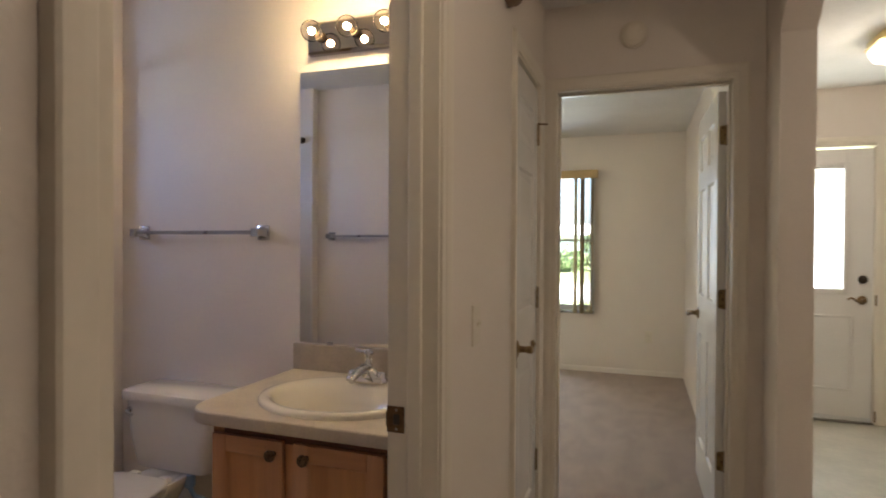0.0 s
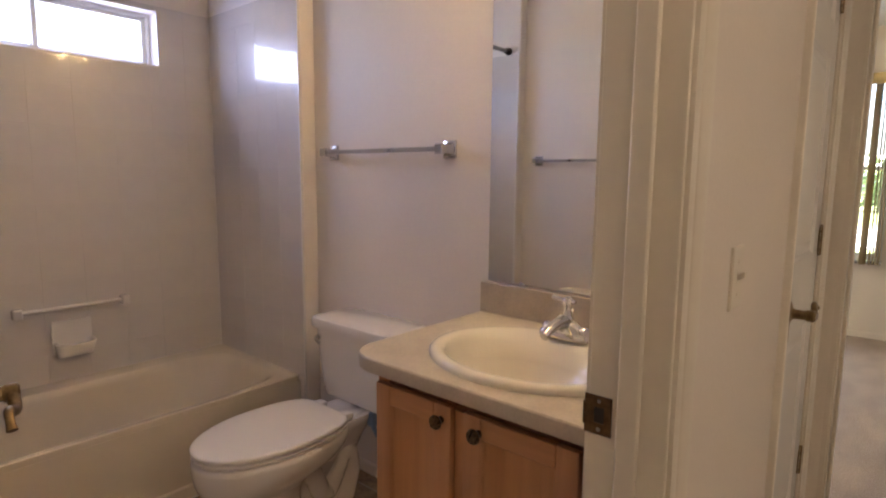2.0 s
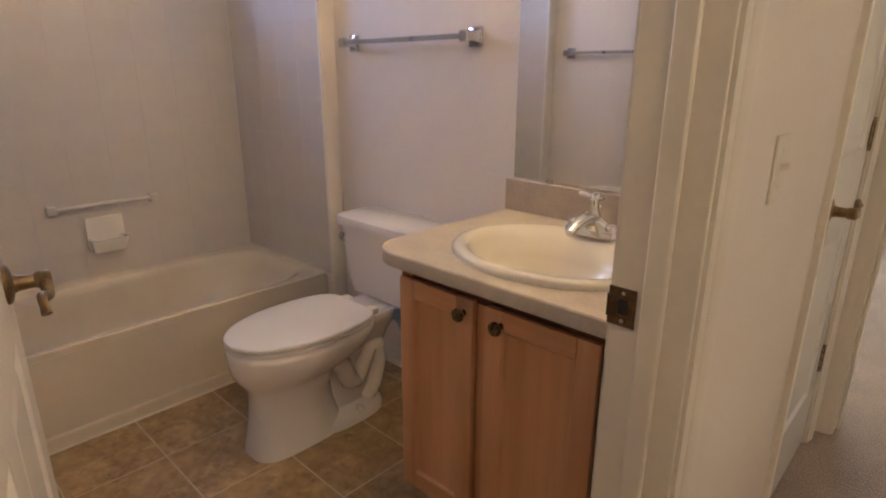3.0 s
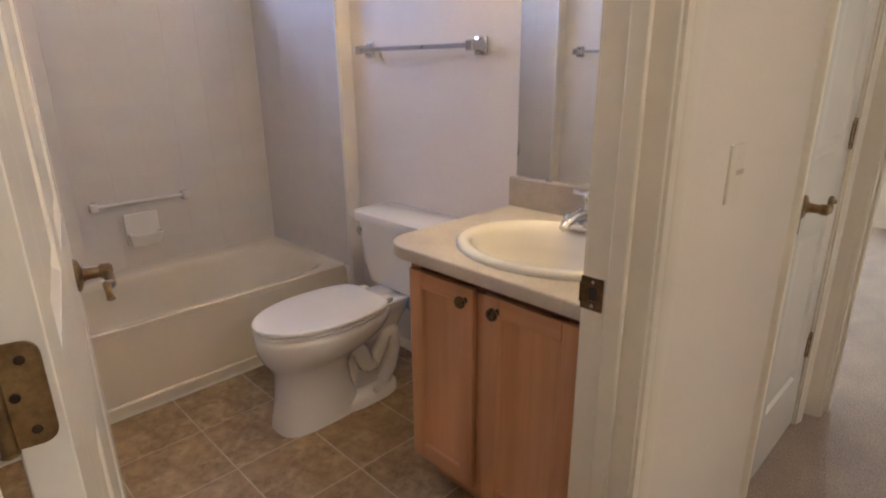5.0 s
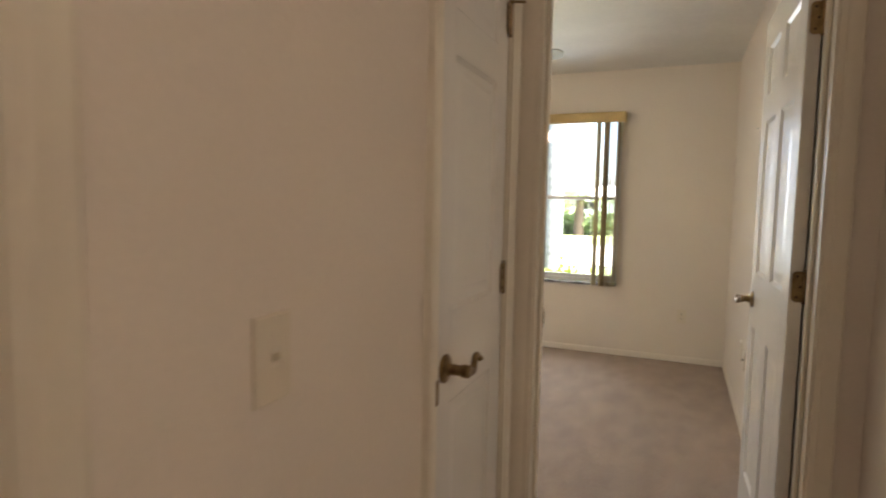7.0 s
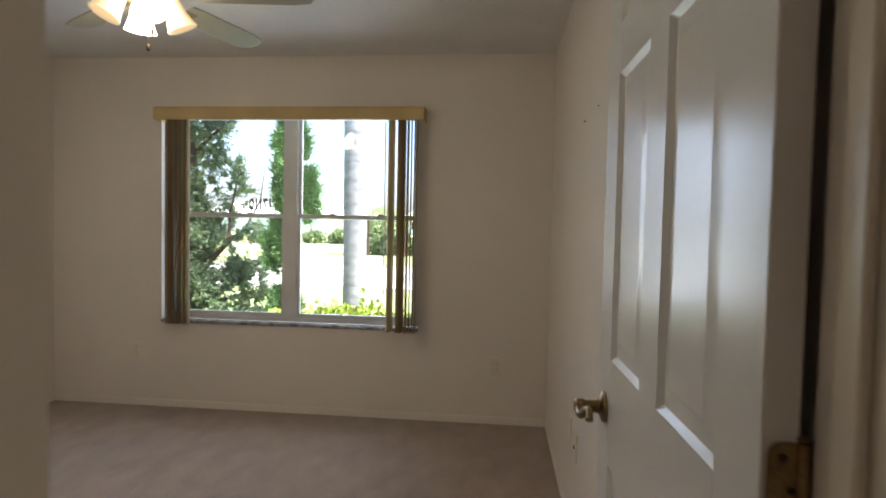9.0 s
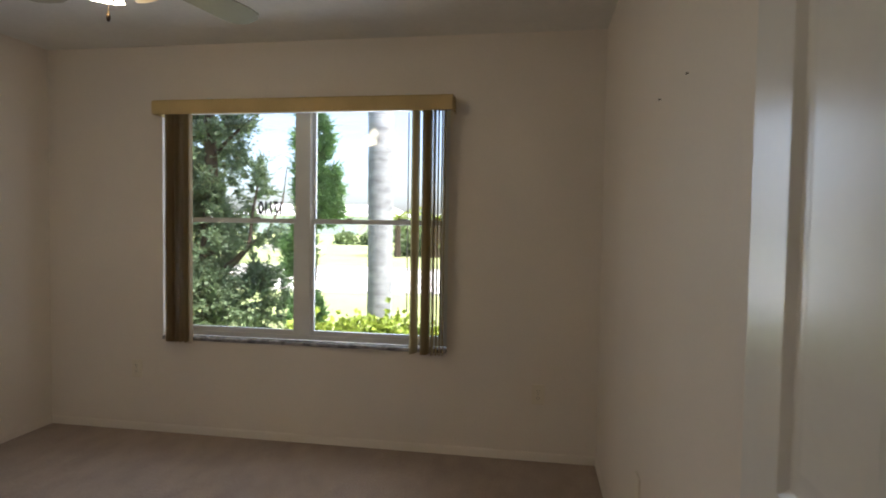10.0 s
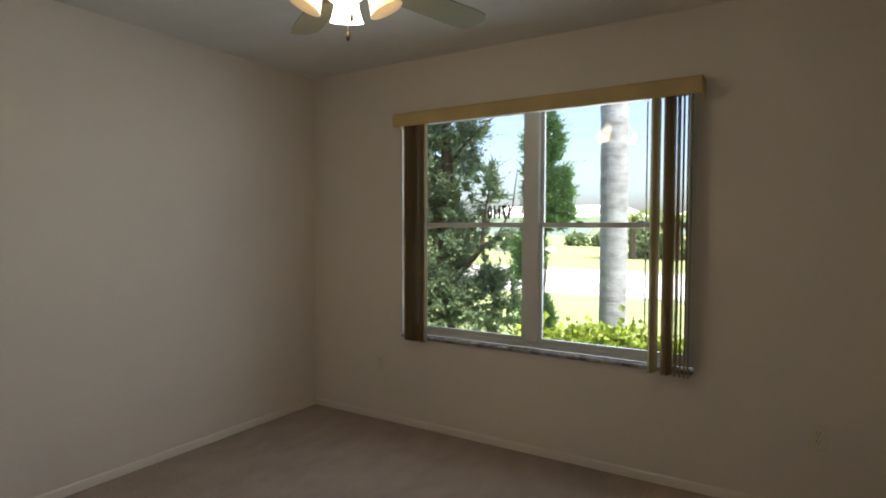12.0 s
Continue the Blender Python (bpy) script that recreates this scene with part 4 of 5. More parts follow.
def faucet():
    root = thing("faucet", pose(SINK[0], 1.818, 0.830), "polished chrome two-handle centerset faucet", "faucet")
    rings = [oval(0, 0, z, 0.080 - g, 0.028 - g, 32, 3) for z, g in ((0, 0), (0.010, 0), (0.016, 0.004), (0.022, 0.010))]
    part("base_plate", loft(B(), rings), M_CHROME, root, "", 50)
    part("body", loft(B(), [oval(0, 0, z, rx, ry, 32, 2.6) for z, rx, ry in ((0.016, 0.070, 0.024), (0.028, 0.056, 0.023), (0.042, 0.034, 0.021), (0.050, 0.020, 0.017))]), M_CHROME, root, "", 50)
    pts = [(0, 0, 0.015), (0, -0.008, 0.04), (0, -0.03, 0.052), (0, -0.065, 0.047), (0, -0.10, 0.036), (0, -0.118, 0.026)]
    part("spout", tube(B(), pts, [0.024, 0.022, 0.018, 0.015, 0.013, 0.012], 16), M_CHROME, root, "", 60)
    post = part("handle", lathe(B(), [(0.019, 0.030), (0.018, 0.056), (0.012, 0.064), (0.010, 0.088), (0.015, 0.094), (0.014, 0.108), (0.006, 0.114)], Matrix.Translation((0, 0.004, 0)), 20), M_CHROME, root, "", 50)
    part("handle_grip", tube(B(), [(-0.048, 0.010, 0.106), (-0.022, 0.006, 0.103), (0.016, 0.002, 0.102), (0.026, 0.0, 0.102)], [0.009, 0.006, 0.006, 0.005], 12), M_CHROME, post)
    for s in (-1, 1):
        part("end_cap", lathe(B(), [(0.019, 0.012), (0.020, 0.028), (0.013, 0.036), (0.004, 0.038)], Matrix.Translation((s * 0.054, 0, 0)), 18), M_CHROME, root, "", 50)
    part("lift_rod", lathe(B(), [(0.003, 0.02), (0.003, 0.062), (0.006, 0.065), (0.006, 0.073), (0.003, 0.076)], Matrix.Translation((0.0, 0.03, 0)), 10), M_CHROME, root)


faucet()


def mirror():
    root = thing("mirror", pose(-0.695, BATH_N, 1.464), "large frameless bathroom mirror above the vanity", "mirror")
    part("glass", box(B(), -0.358, 0.358, -0.006, -0.001, -0.541, 0.541, 0.0012, 1), M_MIRROR, root)
    for x in (-0.22, 0.22):
        part("clip", box(B(), x - 0.012, x + 0.012, -0.010, -0.001, -0.553, -0.535, 0.002, 1), M_CHROME, root)


mirror()


def vanity_light():
    x0, x1, y, z = -1.005, -0.405, BATH_N, 2.125
    root = thing("vanity_light_bar", pose(-0.705, y, z), "chrome strip light with four lit clear globe bulbs", "wall lamp")
    bm = loft(B(), [[(a, d, b) for a, b in ((-0.30 + g, -0.062 + g), (0.30 - g, -0.062 + g), (0.30 - g, 0.062 - g), (-0.30 + g, 0.062 - g))] for d, g in ((-0.0005, 0), (-0.026, 0), (-0.034, 0.008))])
    part("strip", bm, material("smoked_chrome", (0.50, 0.46, 0.42), 0.06, 1.0, vary=0.02), root)
    for k in range(4):
        bx = -0.235 + 0.152 * k
        sk = part("socket", rod(B(), bx, -0.033, 0, "y-", [(0.021, 0), (0.021, 0.006), (0.016, 0.009), (0.016, 0.022)], 18), M_BRONZE, root)
        prof = [(0.013, 0.0), (0.014, 0.012)] + [(0.040 * math.sin(a), 0.052 - 0.040 * math.cos(a)) for a in [0.40 + (math.pi - 0.42) * i / 11 for i in range(12)]]
        bulb = part("globe_bulb", rod(B(), bx, -0.053, 0, "y-", prof, 24, False, True), M_BULB, root, "clear glass globe bulb", 80)
        bulb.visible_shadow = False
        part("filament", rod(B(), bx, -0.088, 0, "y-", [(0.004, 0), (0.0105, 0.008), (0.012, 0.018), (0.008, 0.028), (0.002, 0.032)], 12), M_FILAMENT, bulb, "glowing filament", 80)
        bulb_light("vanity_bulb_light", (-0.705 + bx, y - 0.104, z), VANITY_POWER, WARM, 0.013)


VANITY_POWER = 0.126
vanity_light()


def bathroom_window():
    y0, y1, z0, z1 = WIN_B
    root = tagged(new("window_bathroom"), "white aluminium sliding window high over the bathtub", "window", "", "structure")
    xa, xb = -2.885, -2.845

    def frame_of(bm, p0, p1, q0, q1, w, xa, xb):
        box(bm, xa, xb, p0, p1, q0, q0 + w, 0.002, 1)
        box(bm, xa, xb, p0, p1, q1 - w, q1, 0.002, 1)
        box(bm, xa, xb, p0, p0 + w, q0 + w, q1 - w, 0.002, 1)
        box(bm, xa, xb, p1 - w, p1, q0 + w, q1 - w, 0.002, 1)
        return bm
    part("window_frame", frame_of(B(), y0, y1, z0, z1, 0.016, xa, xb), M_ALU, root)
    ym = 1.175
    for a, b, dx in ((y0 + 0.016, ym + 0.014, 0.012), (ym - 0.014, y1 - 0.016, -0.004)):
        sash = part("sash", frame_of(B(), a, b, z0 + 0.016, z1 - 0.016, 0.018, xa + 0.01 + dx, xa + 0.026 + dx), M_ALU, root)
        pane = part("pane", box(B(), xa + 0.017 + dx, xa + 0.020 + dx, a + 0.016, b - 0.016, z0 + 0.032, z1 - 0.032), M_GLASS, root)
        pane.visible_shadow = False
    part("window_sill", box(B(), xb, BATH_W + 0.010, y0 - 0.0, y1 + 0.0, z0 - 0.001, z0 + 0.008, 0.003, 2), M_PORC, root)


bathroom_window()


def switch_plate(m, label):
    root = thing("light_switch", m, label, "light switch")
    part("plate", loft(B(), [[(a * w, d, b * h) for a, b in ((-1, -1), (1, -1), (1, 1), (-1, 1))] for d, w, h in ((-0.0003, 0.035, 0.0575), (-0.004, 0.035, 0.0575), (-0.0062, 0.032, 0.0545))]), M_PLATE, root, "", 20)
    part("toggle", loft(B(), [[(a * 0.0045, y, z + b * 0.005) for a, b in ((-1, -1), (1, -1), (1, 1), (-1, 1))] for y, z in ((-0.005, 0.0), (-0.019, 0.007))]), M_PLATE, root)
    part("toggle_slot", box(B(), -0.0055, 0.0055, -0.0068, -0.006, -0.012, 0.012), M_TRIM, root)
    for z in (-0.030, 0.030):
        part("screw", rod(B(), 0, -0.006, z, "y-", [(0.0032, 0), (0.003, 0.001), (0.001, 0.0015)], 10), M_PLATE, root)


switch_plate(pose(HALL_W, 1.553, 1.093, 0, 0, 90), "ivory toggle light switch on the hallway wall")

# ---- hall and foyer ----


def flush_lamp(m, label, power):
    """A square flush ceiling lamp: brass pan, frosted glass shade, finial."""
    root = thing("ceiling_lamp", m, label, "ceiling lamp")
    part("pan", loft(B(), [oval(0, 0, z, r, r, 40, 6) for z, r in ((-0.0005, 0.12), (-0.025, 0.145), (-0.060, 0.152), (-0.066, 0.145))]), M_GOLD, root)
    part("shade", loft(B(), [oval(0, 0, z, r, r, 40, 5) for z, r in ((-0.066, 0.140), (-0.095, 0.138), (-0.135, 0.118), (-0.160, 0.07), (-0.166, 0.015))]), M_FLUSH, root, "lit frosted glass shade", 70)
    part("finial", lathe(B(), [(0.004, -0.187), (0.011, -0.179), (0.008, -0.171), (0.014, -0.165)], None, 14), M_GOLD, root)
    bulb_light("ceiling_lamp_light", m.translation + Vector((0, 0, -0.25)), power, (1.0, 0.785, 0.64), 0.06)
    return root


flush_lamp(pose(1.60, 3.78, H + 0.06), "brass flush ceiling lamp with lit frosted glass in the foyer", 0.85)
# Unseen lamp, added to brighten the hall and the wall over the bedroom door.
flush_lamp(pose(0.30, 0.85, H), "unseen brass flush ceiling lamp with lit frosted glass, added to light the hallway", 0.25)
# Another unseen lamp, added to throw light through the arch onto the hall wall.
flush_lamp(pose(2.0, 0.9, H + 0.06), "unseen brass flush ceiling lamp with lit frosted glass, added in the entry", 1.6)


def front_door():
    root = thing("front_door", pose(FD0, FRONT + 0.03, 0), "white panelled front door with a bright half-light window", "door")
    w, t, z0, z1 = FD1 - FD0, 0.044, 0.012, 2.045
    ga, gb, gz0, gz1 = 0.185, 0.735, 0.985, 1.91
    bm = B()
    box(bm, 0.003, ga, 0, t, z0, z1, 0.0015, 1)
    box(bm, gb, w - 0.003, 0, t, z0, z1, 0.0015, 1)
    box(bm, ga, gb, 0, t, gz1, z1)
    box(bm, ga, gb, 0, t, z0, gz0)
    leaf = part("leaf", bm, M_DOOR, root)
    bm = B()
    for a, b, c, d in ((ga - 0.03, ga + 0.012, gz0 - 0.03, gz1 + 0.03), (gb - 0.012, gb + 0.03, gz0 - 0.03, gz1 + 0.03), (ga + 0.012, gb - 0.012, gz0 - 0.03, gz0 + 0.012), (ga + 0.012, gb - 0.012, gz1 - 0.012, gz1 + 0.03)):
        box(bm, a, b, -0.009, -0.0005, c, d, 0.003, 2)
    part("glazing_bead", bm, M_DOOR, root)
    pane = part("pane", box(B(), ga, gb, 0.02, 0.025, gz0, gz1), M_FROST, root)
    for a, b in ((0.125, 0.425), (0.495, 0.795)):
        rings = [[(a + i, -d, 0.235 + i), (b - i, -d, 0.235 + i), (b - i, -d, 0.80 - i), (a + i, -d, 0.80 - i)] for i, d in ((0, 0.0003), (0.006, 0.006), (0.014, 0.006), (0.022, 0.001), (0.04, 0.003), (0.045, 0.003))]
        part("panel", loft(B(), rings, False, True), M_DOOR, root, "", 20)
    lever(root, w - 0.070, 0.915, 0.0, -1, -1)
    part("deadbolt", rod(B(), w - 0.067, 0, 1.069, "y-", [(0.032, 0), (0.030, 0.010), (0.022, 0.014), (0.008, 0.016)], 20), M_BRONZE, root, "dark bronze deadbolt")
    part("thumb_turn", box(B(), w - 0.072, w - 0.062, -0.030, -0.014, 1.054, 1.084, 0.003, 2), M_BRONZE, root)
    part("door_sweep", box(B(), 0.01, w - 0.01, -0.006, -0.0005, 0.004, 0.04, 0.002, 1), M_ALU, root)
    fr = tagged(new("door_frame_front"), "white painted front door frame with a metal sill", "door frame", "", "structure")
    for a, b in ((FD0 - 0.03, FD0), (FD1, FD1 + 0.03)):
        part("jamb", box(B(), a, b, FRONT - 0.002, FRONT + 0.19, 0, 2.06, 0.002, 1), M_TRIM, fr)
    part("head", box(B(), FD0 - 0.03, FD1 + 0.03, FRONT - 0.002, FRONT + 0.19, 2.06, 2.09, 0.002, 1), M_TRIM, fr)
    part("casing", casing(B(), "x", FD0 - 0.012, FD1 + 0.012, 2.072, FRONT, -1), M_TRIM, fr, "", 25)
    part("sill", box(B(), FD0, FD1, FRONT - 0.01, FRONT + 0.19, 0.0, 0.010, 0.003, 1), M_STEEL, fr, "metal threshold")
    for z in (0.06, 0.918):
        part("strike_plate", box(B(), FD1 - 0.001, FD1 + 0.022, FRONT - 0.0045, FRONT - 0.0015, z - 0.04, z + 0.04, 0.001, 1), M_BRASS, fr)


front_door()
window_light("front_door_light", (FD0 + 0.46, FRONT + 0.16, 1.447), (FD0 + 0.46, 1.0, 1.447), 0.54, 0.92, 2.7, DAY)


def smoke_alarm():
    root = thing("smoke_alarm", pose(0.208, 2.72, 2.273), "round white smoke alarm on the wall over the bedroom door", "smoke alarm")
    part("base", rod(B(), 0, -0.0005, 0, "y-", [(0.062, 0), (0.062, 0.010), (0.058, 0.014)], 32), M_PLATE, root)
    part("cover", rod(B(), 0, -0.013, 0, "y-", [(0.054, 0), (0.052, 0.012), (0.040, 0.020), (0.016, 0.022)], 32), M_PLATE, root)
    for k in range(6):
        a = k * math.pi / 3
        part("vent_slot", box(B(), 0.030 * math.cos(a) - 0.006, 0.030 * math.cos(a) + 0.006, -0.0365, -0.031, 0.030 * math.sin(a) - 0.0015, 0.030 * math.sin(a) + 0.0015), M_TRIM, root)


smoke_alarm()


def chime():
    root = thing("door_chime", pose(HALL_W, 1.93, 2.215, 0, 0, 90), "small round brown chime high on the hallway wall", "door chime")
    part("body", rod(B(), 0, -0.0005, 0, "y-", [(0.070, 0), (0.070, 0.03), (0.060, 0.045), (0.03, 0.05)], 30), M_CHIME, root)
    part("grille", rod(B(), 0, -0.050, 0, "y-", [(0.028, 0), (0.024, 0.004), (0.008, 0.005)], 20), M_BRONZE, root)


chime()

# ---- bedroom ----


def bedroom_window():
    root = tagged(new("window_bedroom"), "white aluminium double single-hung window with marble sill", "window", "", "structure")
    x0, x1, z0, z1 = WIN_X0, WIN_X1, WIN_Z0 + 0.022, WIN_Z1
    ya, yb = 6.105, 6.165
    xm = (x0 + x1) / 2
    part("window_sill", box(B(), x0 + 0.001, x1 - 0.001, BED_N - 0.016, ya, WIN_Z0 - 0.0, WIN_Z0 + 0.022, 0.005, 2), M_MARBLE, root, "chipped grey marble sill")
    w = 0.03
    for a, b, c, d in ((x0, x0 + w, z0, z1), (x1 - w, x1, z0, z1), (x0 + w, x1 - w, z0, z0 + w), (x0 + w, x1 - w, z1 - w, z1)):
        part("window_frame", box(B(), a, b, ya, yb, c, d, 0.002, 1), M_ALU, root)
    part("mullion", box(B(), xm - 0.045, xm + 0.045, ya - 0.006, yb, z0 + w, z1 - w, 0.002, 1), M_ALU, root)
    for a, b in ((x0 + w, xm - 0.045), (xm + 0.045, x1 - w)):
        for q0, q1, dy in ((z0 + w, 1.375, 0.004), (1.345, z1 - w, 0.026)):
            s = 0.022
            bm = B()
            box(bm, a, a + s, ya + dy, ya + dy + 0.020, q0, q1, 0.0015, 1)
            box(bm, b - s, b, ya + dy, ya + dy + 0.020, q0, q1, 0.0015, 1)
            box(bm, a + s, b - s, ya + dy, ya + dy + 0.020, q0, q0 + s + 0.008, 0.0015, 1)
            box(bm, a + s, b - s, ya + dy, ya + dy + 0.020, q1 - s - 0.006, q1, 0.0015, 1)
            part("sash", bm, M_ALU, root)
            pane = part("pane", box(B(), a + s - 0.004, b - s + 0.004, ya + dy + 0.008, ya + dy + 0.011, q0 + s, q1 - s), M_GLASS, root)
            pane.visible_shadow = False
        for u in (0.3, 0.7):
            part("sash_lock", box(B(), a + (b - a) * u - 0.02, a + (b - a) * u + 0.02, ya - 0.010, ya + 0.004, 1.374, 1.384, 0.003, 1), M_STEEL, root)


bedroom_window()


def house_number():
    """Adhesive digits on the glass, to be read from the street."""
    cu = bpy.data.curves.new("house_number", "FONT")
    cu.body, cu.size, cu.align_x, cu.align_y, cu.extrude, cu.offset = "17110", 0.108, "CENTER", "CENTER", 0.0008, 0.0045
    ob = new("house_number", cu)
    me = bpy.data.meshes.new_from_object(ob)
    bpy.data.objects.remove(ob)
    me.materials.append(M_BLACK)
    tx = new("house_number", me)
    tx.matrix_world = pose(-1.353, 6.144, 1.437, 90, 0, 180) @ Matrix.Diagonal((0.62, 1, 1, 1))
    tagged(tx, "black adhesive house number digits on the window pane", "house number")


house_number()


def blinds():
    root = thing("vertical_blind", pose(0, 0, 0), "brown fabric vertical blind drawn open under a tan valance", "blind")
    x0, x1, yf, zb, zt = -2.005, -0.172, 5.905, 1.990, 2.078
    prof = [(BED_N - 0.001, zt), (yf + 0.022, zt), (yf + 0.008, zt - 0.005), (yf, zt - 0.018), (yf, zb + 0.016), (yf + 0.006, zb + 0.003), (yf + 0.014, zb), (yf + 0.018, zb + 0.004), (yf + 0.012, zb + 0.012), (yf + 0.012, zt - 0.018), (BED_N - 0.001, zt - 0.006)]
    part("valance", loft(B(), [[(x, y, z) for y, z in prof] for x in (x0, x1)]), M_VALANCE, root, "tan fabric-covered valance", 40)
    for x, d in ((x0, 0.004), (x1, -0.004)):
        part("valance_end", box(B(), min(x, x + d), max(x, x + d), yf + 0.012, BED_N - 0.001, zb + 0.002, zt - 0.004, 0.001, 1), M_VALANCE, root)
    for x in (-1.7, -1.1, -0.45):
        part("mounting_bracket", box(B(), x - 0.015, x + 0.015, BED_N - 0.026, BED_N - 0.0005, zt - 0.006, 2.108, 0.001, 1), M_ALU, root)
    part("head_rail", box(B(), x0 + 0.03, x1 - 0.03, 5.955, 6.0, 2.0, 2.035, 0.003, 1), M_ALU, root)
    rng = random.Random(4)

    def vane(x, turn, width=0.089):
        pts = []
        for k in range(7):
            u = (k / 6 - 0.5) * width
            bow = 0.008 * (1 - (2 * k / 6 - 1) ** 2)
            c, s = math.cos(turn), math.sin(turn)
            pts.append((x + u * s + bow * c, 5.978 + u * c - bow * s))
        back = [(a + 0.0011 * math.cos(turn), b - 0.0011 * math.sin(turn)) for a, b in pts[::-1]]
        bm = loft(B(), [[(a, b, z) for a, b in pts + back] for z in (0.603 + rng.uniform(0, 0.004), 2.0)])
        part("vane", bm, M_VANE, root, "", 50)
    for k in range(12):
        vane(-1.962 + 0.0150 * k + rng.uniform(-0.002, 0.002), -0.40 + rng.uniform(-0.17, 0.17))
    for x, a in ((-0.398, 0.16), (-0.386, 0.22), (-0.337, 0.18), (-0.324, 0.26), (-0.310, 0.22), (-0.282, -0.02), (-0.262, -0.08), (-0.243, -0.14), (-0.225, -0.18)):
        vane(x, a + rng.uniform(-0.04, 0.04))
    part("control_wand", tube(B(), [(-0.425, 5.94, 1.98), (-0.425, 5.945, 0.85)], 0.004, 8), M_ALU, root)


blinds()


def fan():
    cx, cy = -1.09, 4.44
    root = thing("ceiling_fan", pose(cx, cy, H), "white ceiling fan toned dark for shade, with a brass light kit, bell shades lit", "ceiling fan")
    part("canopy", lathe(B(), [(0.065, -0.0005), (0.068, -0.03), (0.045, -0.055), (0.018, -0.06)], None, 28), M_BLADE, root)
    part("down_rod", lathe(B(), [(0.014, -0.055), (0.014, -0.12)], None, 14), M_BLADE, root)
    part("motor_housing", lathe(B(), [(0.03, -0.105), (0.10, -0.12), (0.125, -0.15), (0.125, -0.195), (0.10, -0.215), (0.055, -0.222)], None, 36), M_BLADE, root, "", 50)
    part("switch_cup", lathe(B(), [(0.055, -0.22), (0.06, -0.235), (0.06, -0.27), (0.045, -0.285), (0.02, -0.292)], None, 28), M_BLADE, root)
    for k in range(5):
        a = radians(76 + 72 * k)
        m = pose(0, 0, -0.232, 0, 0, math.degrees(a)) @ pose(0, 0, 0, -12, 0, 0)
        ring = []
        out = [(0.20, -0.055), (0.26, -0.062), (0.58, -0.070), (0.645, -0.060), (0.672, -0.025), (0.672, 0.025), (0.645, 0.060), (0.58, 0.070), (0.26, 0.062), (0.20, 0.055)]
        bm = loft(B(), [[m @ Vector((x, y, z)) for x, y in out] for z in (-0.003, 0.003)])
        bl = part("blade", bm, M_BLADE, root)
        bm = box(B(), 0.10, 0.26, -0.018, 0.018, -0.0085, -0.0035, 0.002, 1)
        bmesh.ops.transform(bm, matrix=m, verts=bm.verts)
        part("blade_iron", bm, M_BRASS, bl)
    for k in range(4):
        a = radians(-50 + 90 * k)
        d = Vector((math.cos(a), math.sin(a), 0))
        bm = tube(B(), [d * 0.045 + Vector((0, 0, -0.235)), d * 0.07 + Vector((0, 0, -0.23)), d * 0.088 + Vector((0, 0, -0.243))], 0.008, 10)
        arm = part("lamp_arm", bm, M_BRASS, root, "brass lamp arm")
        m = Matrix.Translation(d * 0.086 + Vector((0, 0, -0.238))) @ Matrix.Rotation(radians(26), 4, Vector((d.y, -d.x, 0)))
        prof = [(0.026, 0.0), (0.034, -0.012), (0.040, -0.04), (0.045, -0.075), (0.055, -0.108), (0.061, -0.120)]
        inner = [(r - 0.003, z + 0.0005) for r, z in prof[::-1]]
        shade = part("bell_shade", lathe(B(), prof + inner, m, 24, False, True), M_SHADE if k in (0, 2) else M_DIMSHADE, root, "frosted glass bell shade", 70)
        lp = Matrix.Translation((cx, cy, H)) @ m
        if k in (0, 2):
            bulb_light("fan_bulb_light", lp @ Vector((0, 0, -0.138)), FAN_POWER, (1.0, 0.76, 0.44), 0.03)
    for x, ln in ((0.028, 0.150), (0.045, 0.09)):
        ch = part("pull_chain", tube(B(), [(x, -0.02, -0.288), (x, -0.02, -0.288 - ln)], 0.0012, 6), M_BRASS, root)
        part("pull_knob", lathe(B(), [(0.003, -0.288 - ln), (0.0065, -0.296 - ln), (0.0065, -0.308 - ln), (0.003, -0.316 - ln)], Matrix.Translation((x, -0.02, 0)), 12), M_BRONZE, ch)


FAN_POWER = 0.39
fan()


def outlet(m, kind, label):
    root = thing("wall_outlet", m, label, "outlet")
    part("plate", loft(B(), [[(a * w, d, b * h) for a, b in ((-1, -1), (1, -1), (1, 1), (-1, 1))] for d, w, h in ((-0.0003, 0.035, 0.0575), (-0.004, 0.035, 0.0575), (-0.006, 0.032, 0.0545))]), M_PLATE, root, "", 20)
    if kind == "duplex":
        for z in (-0.020, 0.020):
            fc = part("receptacle", rod(B(), 0, -0.0055, z, "y-", [(0.0165, 0), (0.0165, 0.002), (0.015, 0.0025)], 20), M_PLATE, root)
            for sx, h in ((-0.006, 0.0045), (0.006, 0.0035)):
                part("slot", box(B(), sx - 0.0012, sx + 0.0012, -0.0086, -0.0078, z + 0.003 - h, z + 0.003 + h), M_SLOT, fc)
            part("slot", rod(B(), 0, -0.0078, z - 0.009, "y-", [(0.0022, 0), (0.0022, 0.0008)], 8), M_SLOT, fc)
        part("screw", rod(B(), 0, -0.006, 0, "y-", [(0.003, 0), (0.0028, 0.001)], 10), M_STEEL, root)
    elif kind == "jack":
        part("jack", rod(B(), 0, -0.0055, 0, "y-", [(0.008, 0), (0.007, 0.006), (0.003, 0.006)], 12), M_SLOT, root)
    else:
        for z in (-0.042, 0.042):
            part("screw", rod(B(), 0, -0.006, z, "y-", [(0.003, 0), (0.0028, 0.001)], 10), M_PLATE, root)


outlet(pose(-2.215, BED_N, 0.400), "duplex", "ivory duplex outlet low on the bedroom wall")
outlet(pose(0.330, BED_N, 0.388), "duplex", "ivory duplex outlet low on the bedroom wall")
